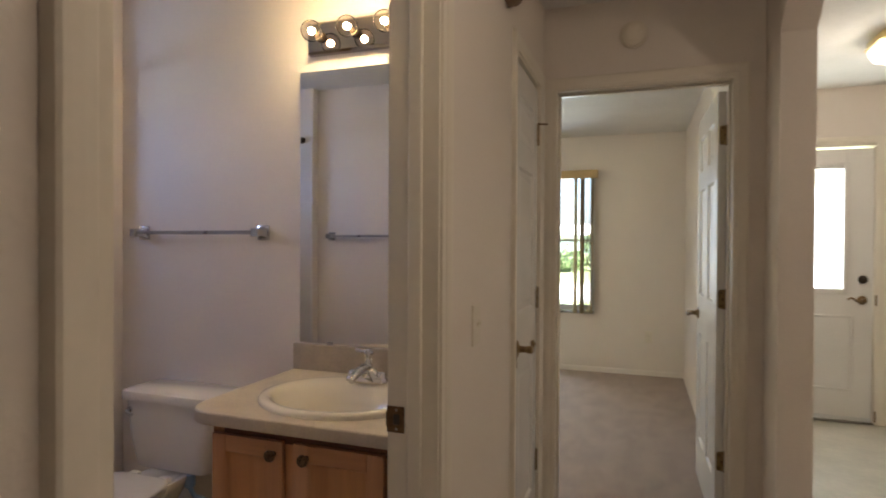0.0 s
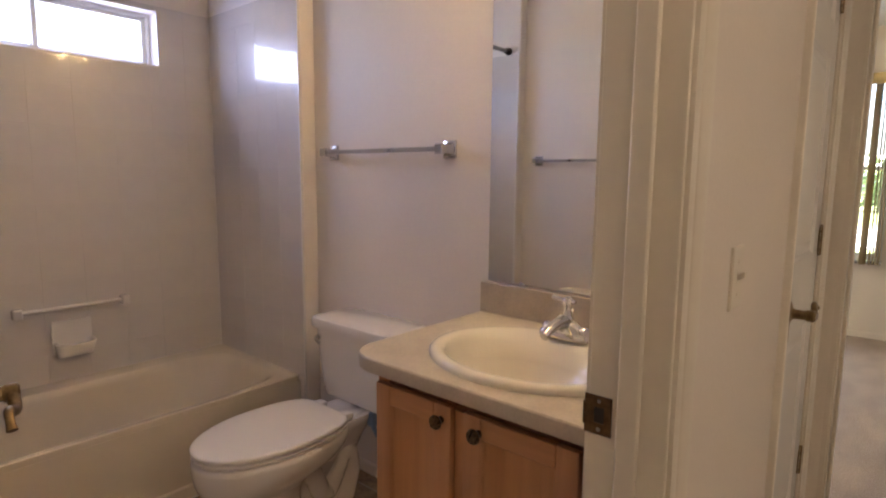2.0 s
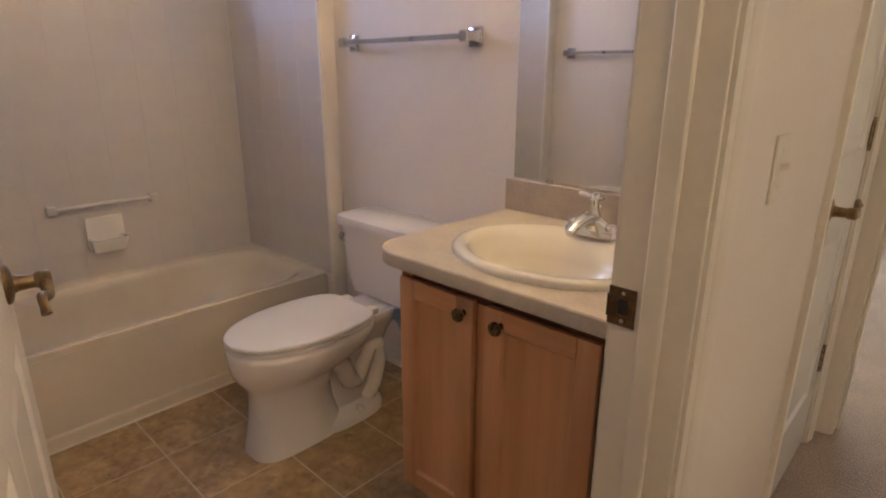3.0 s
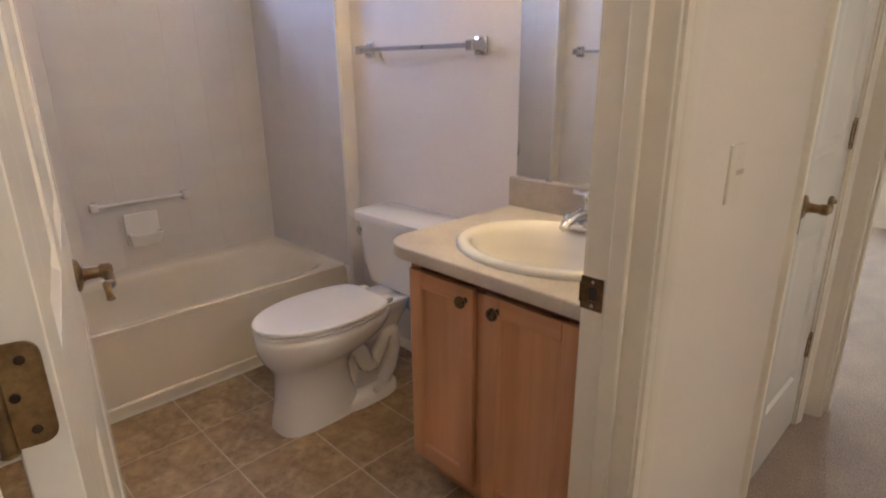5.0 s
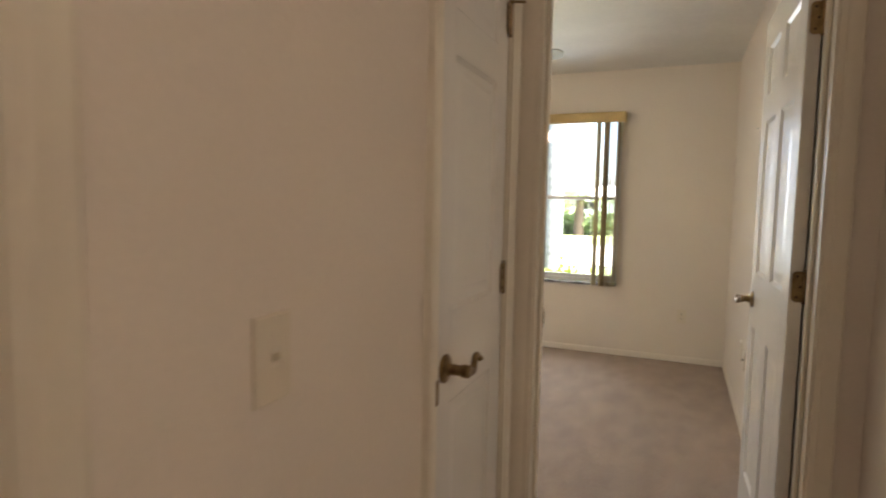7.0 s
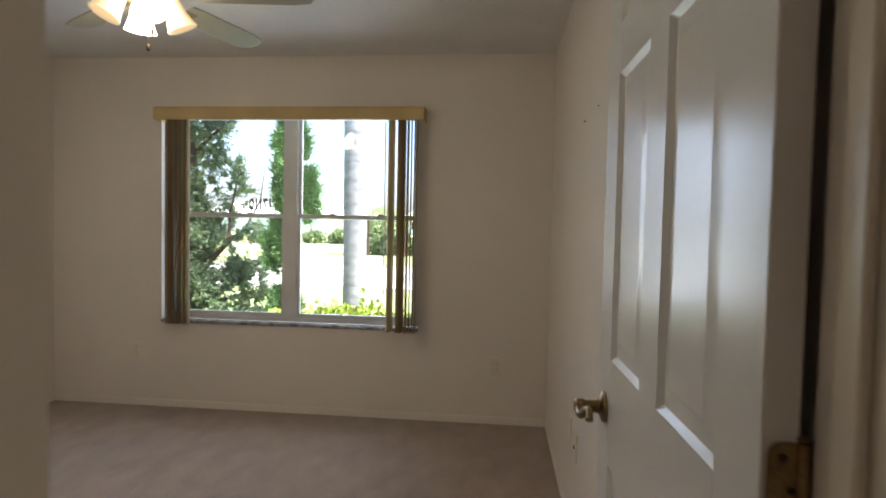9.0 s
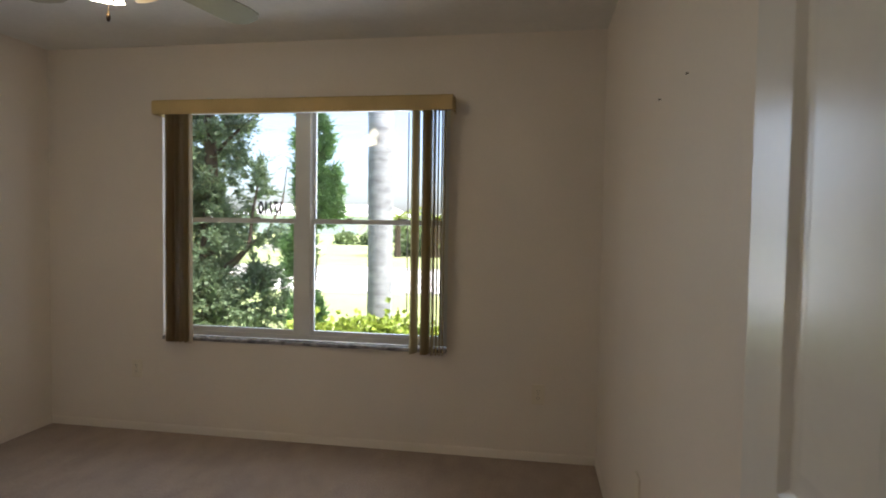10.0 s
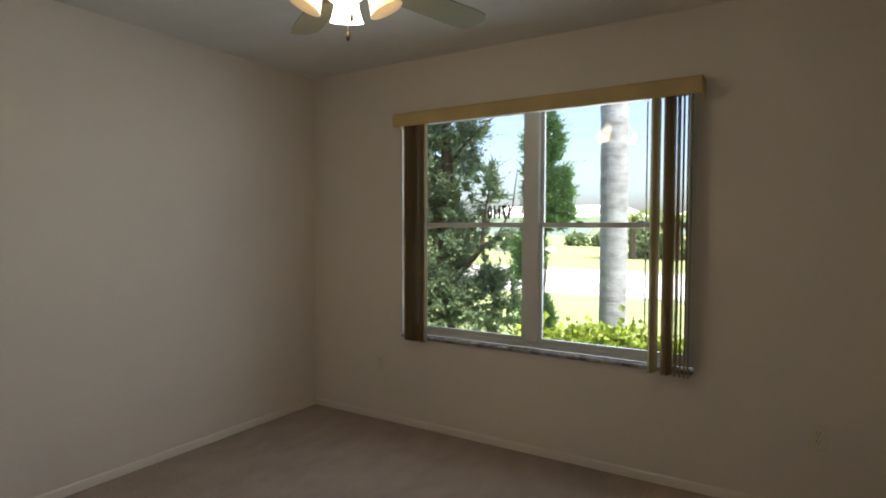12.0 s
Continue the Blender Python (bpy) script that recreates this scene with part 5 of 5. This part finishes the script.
outlet(pose(BED_E, 4.815, 0.43, 0, 0, -90), "blank", "ivory blank plate low on the bedroom wall")
outlet(pose(BED_E, 4.64, 0.415, 0, 0, -90), "jack", "ivory cable jack plate low on the bedroom wall")


def nail(y, z):
    root = thing("nail", pose(BED_E, y, z, 0, 0, -90), "small dark nail stuck in the bedroom wall", "nail", "nails in the wall")
    part("shank", rod(B(), 0, 0.002, 0, "y-", [(0.0018, 0), (0.0018, 0.008)], 8), M_BRONZE, root)
    part("head", rod(B(), 0, -0.005, 0, "y-", [(0.0036, 0), (0.0036, 0.0015), (0.0025, 0.002)], 10), M_BRONZE, root)


nail(4.329, 1.743)
nail(4.643, 1.746)

# ---- outdoors ----
GZ = -0.2


def ground():
    """One grass sheet to the horizon."""
    bm = B()
    edges = [-900, -120, -40, -15, 0, 15, 40, 120, 900]
    vs = [[bm.verts.new((x, y, GZ)) for x in edges] for y in edges]
    for i in range(len(edges) - 1):
        for j in range(len(edges) - 1):
            bm.faces.new((vs[i][j], vs[i][j + 1], vs[i + 1][j + 1], vs[i + 1][j]))
    return bm


setting("ground", ground(), M_GRASS, "sunlit green lawn around the house", "ground")
bm = box(B(), -70, 70, 15.2, 21.6, GZ - 0.05, GZ + 0.02)
setting("road", bm, M_ROAD, "pale sunlit concrete street", "road")
bm = box(B(), -70, 70, 15.02, 15.2, GZ - 0.05, GZ + 0.07, 0.02, 2)
box(bm, -70, 70, 21.6, 21.78, GZ - 0.05, GZ + 0.07, 0.02, 2)
setting("kerb", bm, M_ROAD, "low pale concrete kerb along the street", "kerb")
roof = box(B(), -3.6, 3.9, -2.8, 6.75, H + 0.20, H + 0.34)
setting("roof_slab", roof, M_ROOF, "grey shingled roof of the house", "roof")
ext = wall(B(), "y", 0.18, 6.245, -3.02, -2.965, -0.3, H + 0.2, [(WIN_B[0] - 0.02, WIN_B[1] + 0.02, WIN_B[2] - 0.02, WIN_B[3] + 0.02)])
setting("wall_exterior_west", ext, M_EXT, "outer stucco wall of the house", "wall")


def crown_mesh(bm, blobs, count, size, seed, droop=0.0, flat=0.35):
    """Many small pointed leaf sprays scattered near the shells of ellipsoids."""
    rng = random.Random(seed)
    weights = [b[3] * b[4] * b[5] for b in blobs]
    for _ in range(count):
        cx, cy, cz, rx, ry, rz = rng.choices(blobs, weights)[0]
        v = Vector((rng.gauss(0, 1), rng.gauss(0, 1), rng.gauss(0, 1))).normalized()
        k = rng.uniform(0.35, 1.0) ** 0.5
        k *= 0.78 + 0.36 * noise.noise(Vector((cx + v.x * 1.9, cy + v.y * 1.9, cz + v.z * 2.6)) * 1.4)
        p = Vector((cx + v.x * rx * k, cy + v.y * ry * k, cz + v.z * rz * k))
        if noise.noise(p * 2.3) < -0.30:
            continue
        for _ in range(3):
            d = (v * 0.7 + Vector((rng.gauss(0, 0.6), rng.gauss(0, 0.6), rng.gauss(0.15 - droop, 0.6)))).normalized()
            s = d.orthogonal().normalized()
            s = Matrix.Rotation(rng.uniform(0, 6.28), 3, d) @ s
            ln = size * rng.uniform(0.6, 1.5)
            q = p + Vector((rng.gauss(0, size), rng.gauss(0, size), rng.gauss(0, size))) * 0.7
            w = ln * flat
            n = d.cross(s) * w * 0.35
            a, b, c, e = q, q + d * ln * 0.5 + s * w + n, q + d * ln, q + d * ln * 0.5 - s * w + n
            vs = [bm.verts.new(t) for t in (a, b, c, e)]
            bm.faces.new((vs[0], vs[1], vs[2]))
            bm.faces.new((vs[0], vs[2], vs[3]))
    return bm


def spray_mesh(bm, blobs, clumps, reach, leaf, seed, rise=0.35, gap=-0.09, twigs=7, leaves=15):
    """Feathery sprays: clumps of forking twigs set closely with thin pointed scales."""
    rng = random.Random(seed)
    weights = [(b[3] * b[4] * b[5]) ** 0.8 for b in blobs]
    for _ in range(clumps):
        cx, cy, cz, rx, ry, rz = rng.choices(blobs, weights)[0]
        v = Vector((rng.gauss(0, 1), rng.gauss(0, 1), rng.gauss(0, 1))).normalized()
        k = rng.uniform(0.15, 1.0) ** 0.45
        p = Vector((cx + v.x * rx * k, cy + v.y * ry * k, cz + v.z * rz * k))
        if noise.noise(p * 3.1) < gap:
            continue
        main = (v * 0.8 + Vector((rng.gauss(0, 0.35), rng.gauss(0, 0.35), rise + rng.gauss(0, 0.3)))).normalized()
        big = reach * rng.uniform(0.55, 1.25)
        for _ in range(twigs):
            d = (main + Vector((rng.gauss(0, 0.42), rng.gauss(0, 0.42), rng.gauss(0, 0.42)))).normalized()
            bend = Vector((rng.gauss(0, 0.3), rng.gauss(0, 0.3), rng.uniform(-0.35, 0.35)))
            ln = big * rng.uniform(0.6, 1.15)
            for j in range(leaves):
                u = (j + rng.random()) / leaves
                q = p + d * ln * u + bend * ln * u * u * 0.5
                side = Vector((rng.gauss(0, 1), rng.gauss(0, 1), rng.gauss(0, 1)))
                e = (d * 0.9 + side * 0.55).normalized()
                s = e.orthogonal().normalized()
                s = Matrix.Rotation(rng.uniform(0, 6.28), 3, e) @ s
                size = leaf * (1.25 - 0.7 * u) * rng.uniform(0.7, 1.3)
                w = s * size * 0.24
                vs = [bm.verts.new(t) for t in (q, q + e * size * 0.55 + w, q + e * size, q + e * size * 0.45 - w)]
                bm.faces.new(vs)
    return bm


def plain_mesh(bm, name, mat):
    me = bpy.data.meshes.new(name)
    bm.to_mesh(me)
    bm.free()
    me.materials.append(mat)
    return me


def tree(name, x, y, trunk, limbs, blobs, count, size, leaf, label, category, seed, bark=None, rise=0.35, gap=-0.09):
    root = thing(name, pose(x, y, GZ), label, category)
    bark = bark or M_BRANCH
    part("trunk", tube(B(), trunk[0], trunk[1], 12), bark, root, "", 60)
    for pts, rad in limbs:
        part("limb", tube(B(), pts, rad, 8), bark, root, "", 60)
    cr = new("crown", plain_mesh(spray_mesh(B(), blobs, count, size, size * 0.23, seed, rise, gap), "crown", leaf))
    cr.parent = root
    return root


tree("juniper_tree", -3.72, 9.3,
     ([(0, 0, -0.1), (0.05, 0, 0.5), (-0.05, 0.05, 1.1), (0.05, 0, 1.9), (0.0, 0, 3.2), (0.05, 0, 4.6)], [0.15, 0.12, 0.10, 0.085, 0.06, 0.02]),
     [([(0, 0, 0.75), (0.2, -0.1, 0.92), (0.45, -0.15, 1.08), (0.68, -0.15, 1.32), (0.95, -0.1, 1.45)], [0.07, 0.055, 0.042, 0.028, 0.010]),
      ([(0.6, -0.12, 1.22), (0.62, -0.05, 1.7), (0.68, 0, 2.1), (0.74, 0, 2.4)], [0.025, 0.018, 0.012, 0.005]),
      ([(0.8, -0.1, 1.38), (0.98, 0, 1.8), (1.04, 0, 2.25)], [0.018, 0.011, 0.004]),
      ([(0, 0, 2.3), (0.3, 0, 2.6), (0.55, 0, 2.8), (0.74, 0, 2.92)], [0.035, 0.022, 0.012, 0.005]),
      ([(0, 0, 0.40), (0.5, -0.3, 0.5), (1.0, -0.3, 0.66)], [0.05, 0.035, 0.010]),
      ([(0, 0, 1.4), (-0.6, -0.2, 1.9), (-1.0, -0.3, 2.3)], [0.06, 0.04, 0.012])],
     [(-0.32, 0, 3.0, 0.74, 0.7, 1.6), (0.32, 0, 2.55, 0.20, 0.22, 0.30), (0.22, 0, 1.95, 0.26, 0.25, 0.30), (0.66, -0.02, 1.98, 0.17, 0.16, 0.32), (1.04, 0, 1.98, 0.08, 0.10, 0.30), (0.70, 0, 2.92, 0.12, 0.12, 0.08), (0.5, 0, 3.25, 0.25, 0.25, 0.25),
      (-0.40, -0.2, 1.35, 0.78, 0.8, 0.62), (0.52, 0.0, 1.42, 0.42, 0.35, 0.15), (0.84, -0.2, 0.58, 0.30, 0.35, 0.36), (0.16, -0.3, 0.62, 0.36, 0.45, 0.42), (-0.3, -0.3, 0.5, 0.7, 0.6, 0.5), (0.86, -0.1, 1.02, 0.24, 0.25, 0.26)],
     2700, 0.22, M_LEAF, "tall spreading juniper with dark blue-green sprays", "tree", 11, gap=-0.10)
tree("cypress_tree", -2.13, 8.7,
     ([(0, 0, -0.1), (0, 0, 1.2), (0, 0, 2.6)], [0.05, 0.035, 0.01]),
     [([(0, 0, 0.6), (0.05, 0, 0.9), (0.08, 0, 1.2)], [0.02, 0.014, 0.006]), ([(0, 0, 1.3), (0.1, 0, 1.6), (0.13, 0, 1.9)], [0.018, 0.012, 0.005])],
     [(0.0, 0, 2.78, 0.10, 0.10, 0.26), (0.03, 0, 2.42, 0.18, 0.16, 0.34), (0.07, 0, 2.05, 0.23, 0.20, 0.32), (0.11, 0, 1.76, 0.26, 0.20, 0.26), (-0.12, 0, 1.25, 0.15, 0.15, 0.32), (-0.04, 0, 0.5, 0.17, 0.17, 0.30)],
     1700, 0.13, M_LEAF2, "slim bright green young cypress", "tree", 5, rise=0.9, gap=-0.35)


def palm_trunk():
    root = thing("palm_tree", pose(-1.25, 8.33, GZ), "tall palm with a smooth ringed grey trunk", "tree")
    rings = []
    rng = random.Random(2)
    n = 70
    for k in range(n + 1):
        z = -0.1 + 8.4 * k / n
        r = 0.119 + 0.012 * min(1, z / 3.0) + 0.015 * math.exp(-max(z, 0) * 3) + (0.003 if k % 2 else -0.002) + rng.uniform(-0.002, 0.002)
        rings.append([(r * math.cos(a) + 0.01 * math.sin(z), r * math.sin(a), z) for a in [2 * math.pi * j / 24 for j in range(24)]])
    part("trunk", loft(B(), rings), M_BARK, root, "", 60)
    fronds(root, Vector((0, 0, 8.3)), 16, 2.4, 3)


def fronds(root, base, count, length, seed):
    rng = random.Random(seed)
    for k in range(count):
        a = 2 * math.pi * k / count + rng.uniform(-0.15, 0.15)
        lift = rng.uniform(0.1, 1.1)
        d = Vector((math.cos(a), math.sin(a), 0))
        pts = [base + d * length * u + Vector((0, 0, length * (lift * u - (0.55 + lift * 0.55) * u * u))) for u in [i / 9 for i in range(10)]]
        bm = tube(B(), pts, [0.022 * (1 - 0.09 * i) for i in range(10)], 5)
        side = d.cross(Vector((0, 0, 1)))
        for i in range(1, 27):
            u = i / 27
            j = min(8, int(u * 9))
            p = pts[j].lerp(pts[j + 1], u * 9 - j)
            ln = length * 0.26 * math.sin(math.pi * (0.12 + 0.86 * u))
            for s in (-1, 1):
                q = p + side * s * ln + d * ln * 0.55 - Vector((0, 0, ln * 0.25))
                w = d * 0.018
                vs = [bm.verts.new(t) for t in (p - w, p + w, q)]
                bm.faces.new(vs)
        part("frond", bm, M_LEAF3, root, "", None)


palm_trunk()


def small_palm(x, y, height, thick, reach, seed, label):
    root = thing("small_palm", pose(x, y, GZ), label, "palm")
    part("trunk", tube(B(), [(0, 0, -0.1), (0, 0, height * 0.5), (0.03, 0, height)], [thick, thick * 0.85, thick * 0.7], 12), M_BRANCH, root)
    fronds(root, Vector((0.03, 0, height)), 15, reach, seed)


small_palm(-6.3, 30.0, 1.9, 0.17, 2.1, 8, "low palm with arching yellow-green fronds beyond the street")
small_palm(-4.4, 30.0, 1.9, 0.28, 1.2, 9, "stout brown-trunked palm with a small crown beyond the street")


def shrub(x, y, r, h, leaf, label, seed, count=420, size=0.09, name="shrub"):
    root = thing(name, pose(x, y, GZ), label, "shrub")
    part("stem", tube(B(), [(0, 0, -0.05), (0.02, 0, h * 0.6)], [0.02 + r * 0.03, 0.01], 6), M_BRANCH, root)
    cr = new("crown", plain_mesh(crown_mesh(B(), [(0, 0, h * 0.52, r, r, h * 0.52), (r * 0.4, 0.1, h * 0.42, r * 0.7, r * 0.7, h * 0.42), (-r * 0.4, 0, h * 0.42, r * 0.7, r * 0.7, h * 0.42)], count, size, seed, flat=0.45), "crown", leaf))
    cr.parent = root


for i, sx in enumerate((-1.75, -1.38, -1.0, -0.62, -0.2, 0.2)):
    shrub(sx, 7.75 + 0.05 * (i % 2), 0.30, 0.66 + 0.05 * ((i * 7) % 3), M_LEAF3, "sunlit yellow-green hedge plant below the window", 30 + i, 900, 0.055, "hedge_plant")
for i, (sx, sy, r, h) in enumerate(((-13.8, 44.5, 0.6, 0.65), (-12.0, 44.8, 0.45, 0.75), (-11.2, 44.8, 0.4, 0.85), (-5.3, 31.0, 0.9, 0.8), (-3.6, 30.8, 0.9, 0.8), (-8.8, 44.0, 1.5, 2.2), (-1.4, 33.0, 1.8, 2.6), (1.5, 34.0, 1.8, 2.4))):
    shrub(sx, sy, r, h, M_LEAF4, "leafy garden shrub across the street", 60 + i, 380, 0.26)
part_bed = thing("planter_bed", pose(-13.6, 34.2, GZ), "low stone-edged island bed in the far lawn", "planter")
part("edging", loft(B(), [oval(0, 0, z, 1.9 - g, 1.2 - g, 40) for z, g in ((-0.02, 0), (0.26, 0.02), (0.28, 0.18), (0.22, 0.22))], True, True), M_ROAD, part_bed)
part("soil", loft(B(), [oval(0, 0, z, r, r * 0.63, 30) for z, r in ((0.2, 1.65), (0.36, 0.9))]), M_BRANCH, part_bed)


def far_house(x0, x1, y0, y1, label):
    root = thing("house", pose((x0 + x1) / 2, y0, GZ), label, "house")
    w, d, h = (x1 - x0) / 2, y1 - y0, 2.8
    bm = wall(B(), "x", -w, w, 0, 0.25, -0.1, h, [(-w + 1.2, -w + 3.0, 0.9, 2.2), (w - 6.2, w - 1.2, -0.05, 2.3)])
    wall(bm, "x", -w, w, d - 0.25, d, -0.1, h)
    wall(bm, "y", 0.25, d - 0.25, -w, -w + 0.25, -0.1, h)
    wall(bm, "y", 0.25, d - 0.25, w - 0.25, w, -0.1, h)
    part("wall", bm, M_STUCCO, root)
    e = 0.6
    bm = loft(B(), [[(-w - e, -e, h), (w + e, -e, h), (w + e, d + e, h), (-w - e, d + e, h)], [(-w - e, -e, h + 0.15), (w + e, -e, h + 0.15), (w + e, d + e, h + 0.15), (-w - e, d + e, h + 0.15)], [(-w + 3, d / 2 - 0.1, h + 2.0), (w - 3, d / 2 - 0.1, h + 2.0), (w - 3, d / 2 + 0.1, h + 2.0), (-w + 3, d / 2 + 0.1, h + 2.0)]])
    part("roof", bm, M_ROOF, root)
    wn = part("window", box(B(), -w + 1.2, -w + 3.0, 0.1, 0.13, 0.9, 2.2), M_GLASS, root)
    part("window_frame", box(B(), -w + 2.06, -w + 2.14, 0.06, 0.10, 0.9, 2.2), M_ALU, wn)
    gd = part("garage_door", box(B(), w - 6.2, w - 1.2, 0.12, 0.16, 0, 2.3), M_ALU, root)
    for k in range(1, 4):
        part("panel_line", box(B(), w - 6.2, w - 1.2, 0.10, 0.12, k * 0.575 - 0.02, k * 0.575 + 0.02), M_ALU, gd)


far_house(-46.0, -20.0, 86.0, 98.0, "pale blue stucco house across the street with a low roof")
far_house(-15.0, 10.0, 92.0, 104.0, "pale stucco house across the street with a low roof")


# ---- tiles ----


def tile_mesh(name, w, h, t, mat, bevel=0.0009):
    """A tile lying in its own xy plane, its face towards +z."""
    bm = B()
    rings = [[(a * (w / 2 - g), b * (h / 2 - g), z) for a, b in ((-1, -1), (1, -1), (1, 1), (-1, 1))] for z, g in ((0, 0), (t - bevel * 0.6, 0), (t, bevel))]
    loft(bm, rings, False, True)
    return finish(bm, name, mat)


def cut(rect, hole):
    """What is left of a rectangle beside a hole."""
    a, b, c, d = rect
    p, q, r, s = hole
    if b <= p or a >= q or d <= r or c >= s:
        return [rect]
    out = []
    if a < p:
        out.append((a, p, c, d))
    if b > q:
        out.append((q, b, c, d))
    m0, m1 = max(a, p), min(b, q)
    if c < r:
        out.append((m0, m1, c, r))
    if d > s:
        out.append((m0, m1, s, d))
    return out


def lay(parent, m, u0, u1, v0, v1, us, vs, pitch, gap, t, mat, hole=None, tilt=0.0, seed=1):
    """Lay tiles on a rectangle of a plane; us, vs: where one joint crosses."""
    meshes, rng = {}, random.Random(seed)
    cells = []
    i0, i1 = math.floor((u0 - us) / pitch), math.ceil((u1 - us) / pitch)
    j0, j1 = math.floor((v0 - vs) / pitch), math.ceil((v1 - vs) / pitch)
    for i in range(i0, i1):
        for j in range(j0, j1):
            r = (max(u0, us + i * pitch), min(u1, us + (i + 1) * pitch), max(v0, vs + j * pitch), min(v1, vs + (j + 1) * pitch))
            cells += cut(r, hole) if hole else [r]
    for a, b, c, d in cells:
        w, h = round(b - a - gap, 4), round(d - c - gap, 4)
        if w < 0.008 or h < 0.008:
            continue
        if (w, h) not in meshes:
            meshes[w, h] = tile_mesh("tile", w, h, t, mat)
        ob = new("tile", meshes[w, h])
        ob.parent = parent
        ob.matrix_world = m @ pose((a + b) / 2, (c + d) / 2, 0, rng.uniform(-tilt, tilt), rng.uniform(-tilt, tilt), 0)


lay(BATH_FLOOR, pose(0, 0, -0.0062), TUB_X + 0.004, -0.262, BATH_S + 0.002, BATH_N - 0.002, -1.752, 1.003, 0.2965, 0.005, 0.0062, M_FTILE, None, 0.0, 3)


def backing(name, x0, x1, y0, y1, z0, z1, label):
    return setting(name, box(B(), x0, x1, y0, y1, z0, z1), M_SGROUT, label, "wall tiles")


ST, SZ0, SZ1 = 0.1635, 0.362, 2.045
TS = "glossy off-white square wall tiles around the tub"
bw = setting("surround_west", wall(B(), "y", STUB_S + 0.002, STUB_N - 0.002, BATH_W + 0.0005, BATH_W + 0.003, SZ0, SZ1, [WIN_B]), M_SGROUT, TS, "wall tiles")
lay(bw, Matrix.Translation((BATH_W + 0.003, 0, 0)) @ Matrix(((0, 0, 1, 0), (1, 0, 0, 0), (0, 1, 0, 0), (0, 0, 0, 1))), STUB_S + 0.006, STUB_N - 0.006, SZ0, SZ1, 1.274, 1.632, ST, 0.0004, 0.0012, M_STILE, WIN_B, 0.10, 5)
bn = backing("surround_north", BATH_W + 0.004, -2.012, STUB_N - 0.003, STUB_N - 0.0005, SZ0 + 0.0, SZ1, TS)
lay(bn, Matrix.Translation((0, STUB_N - 0.003, 0)) @ pose(0, 0, 0, 90, 0, 0), BATH_W + 0.008, -2.014, SZ0, SZ1, -2.014, 1.632, ST, 0.0004, 0.0012, M_STILE, None, 0.12, 6)
bs = backing("surround_south", BATH_W + 0.004, -2.012, STUB_S + 0.0005, STUB_S + 0.003, SZ0 + 0.0, SZ1, TS)
lay(bs, Matrix.Translation((0, STUB_S + 0.003, 0)) @ pose(0, 0, 0, -90, 0, 0), BATH_W + 0.008, -2.014, -SZ1, -SZ0, -2.014, -1.632, ST, 0.0004, 0.0012, M_STILE, None, 0.10, 7)
for y, s in ((STUB_N, -1), (STUB_S, 1)):
    setting("trim_surround", box(B(), -2.014, -2.001, min(y, y + s * 0.009), max(y, y + s * 0.009), 0.0 if s < 0 else 0.0, SZ1 + 0.012, 0.003, 2), M_PORC, "white bullnose trim at the edge of the tub tiles", "trim", 30)
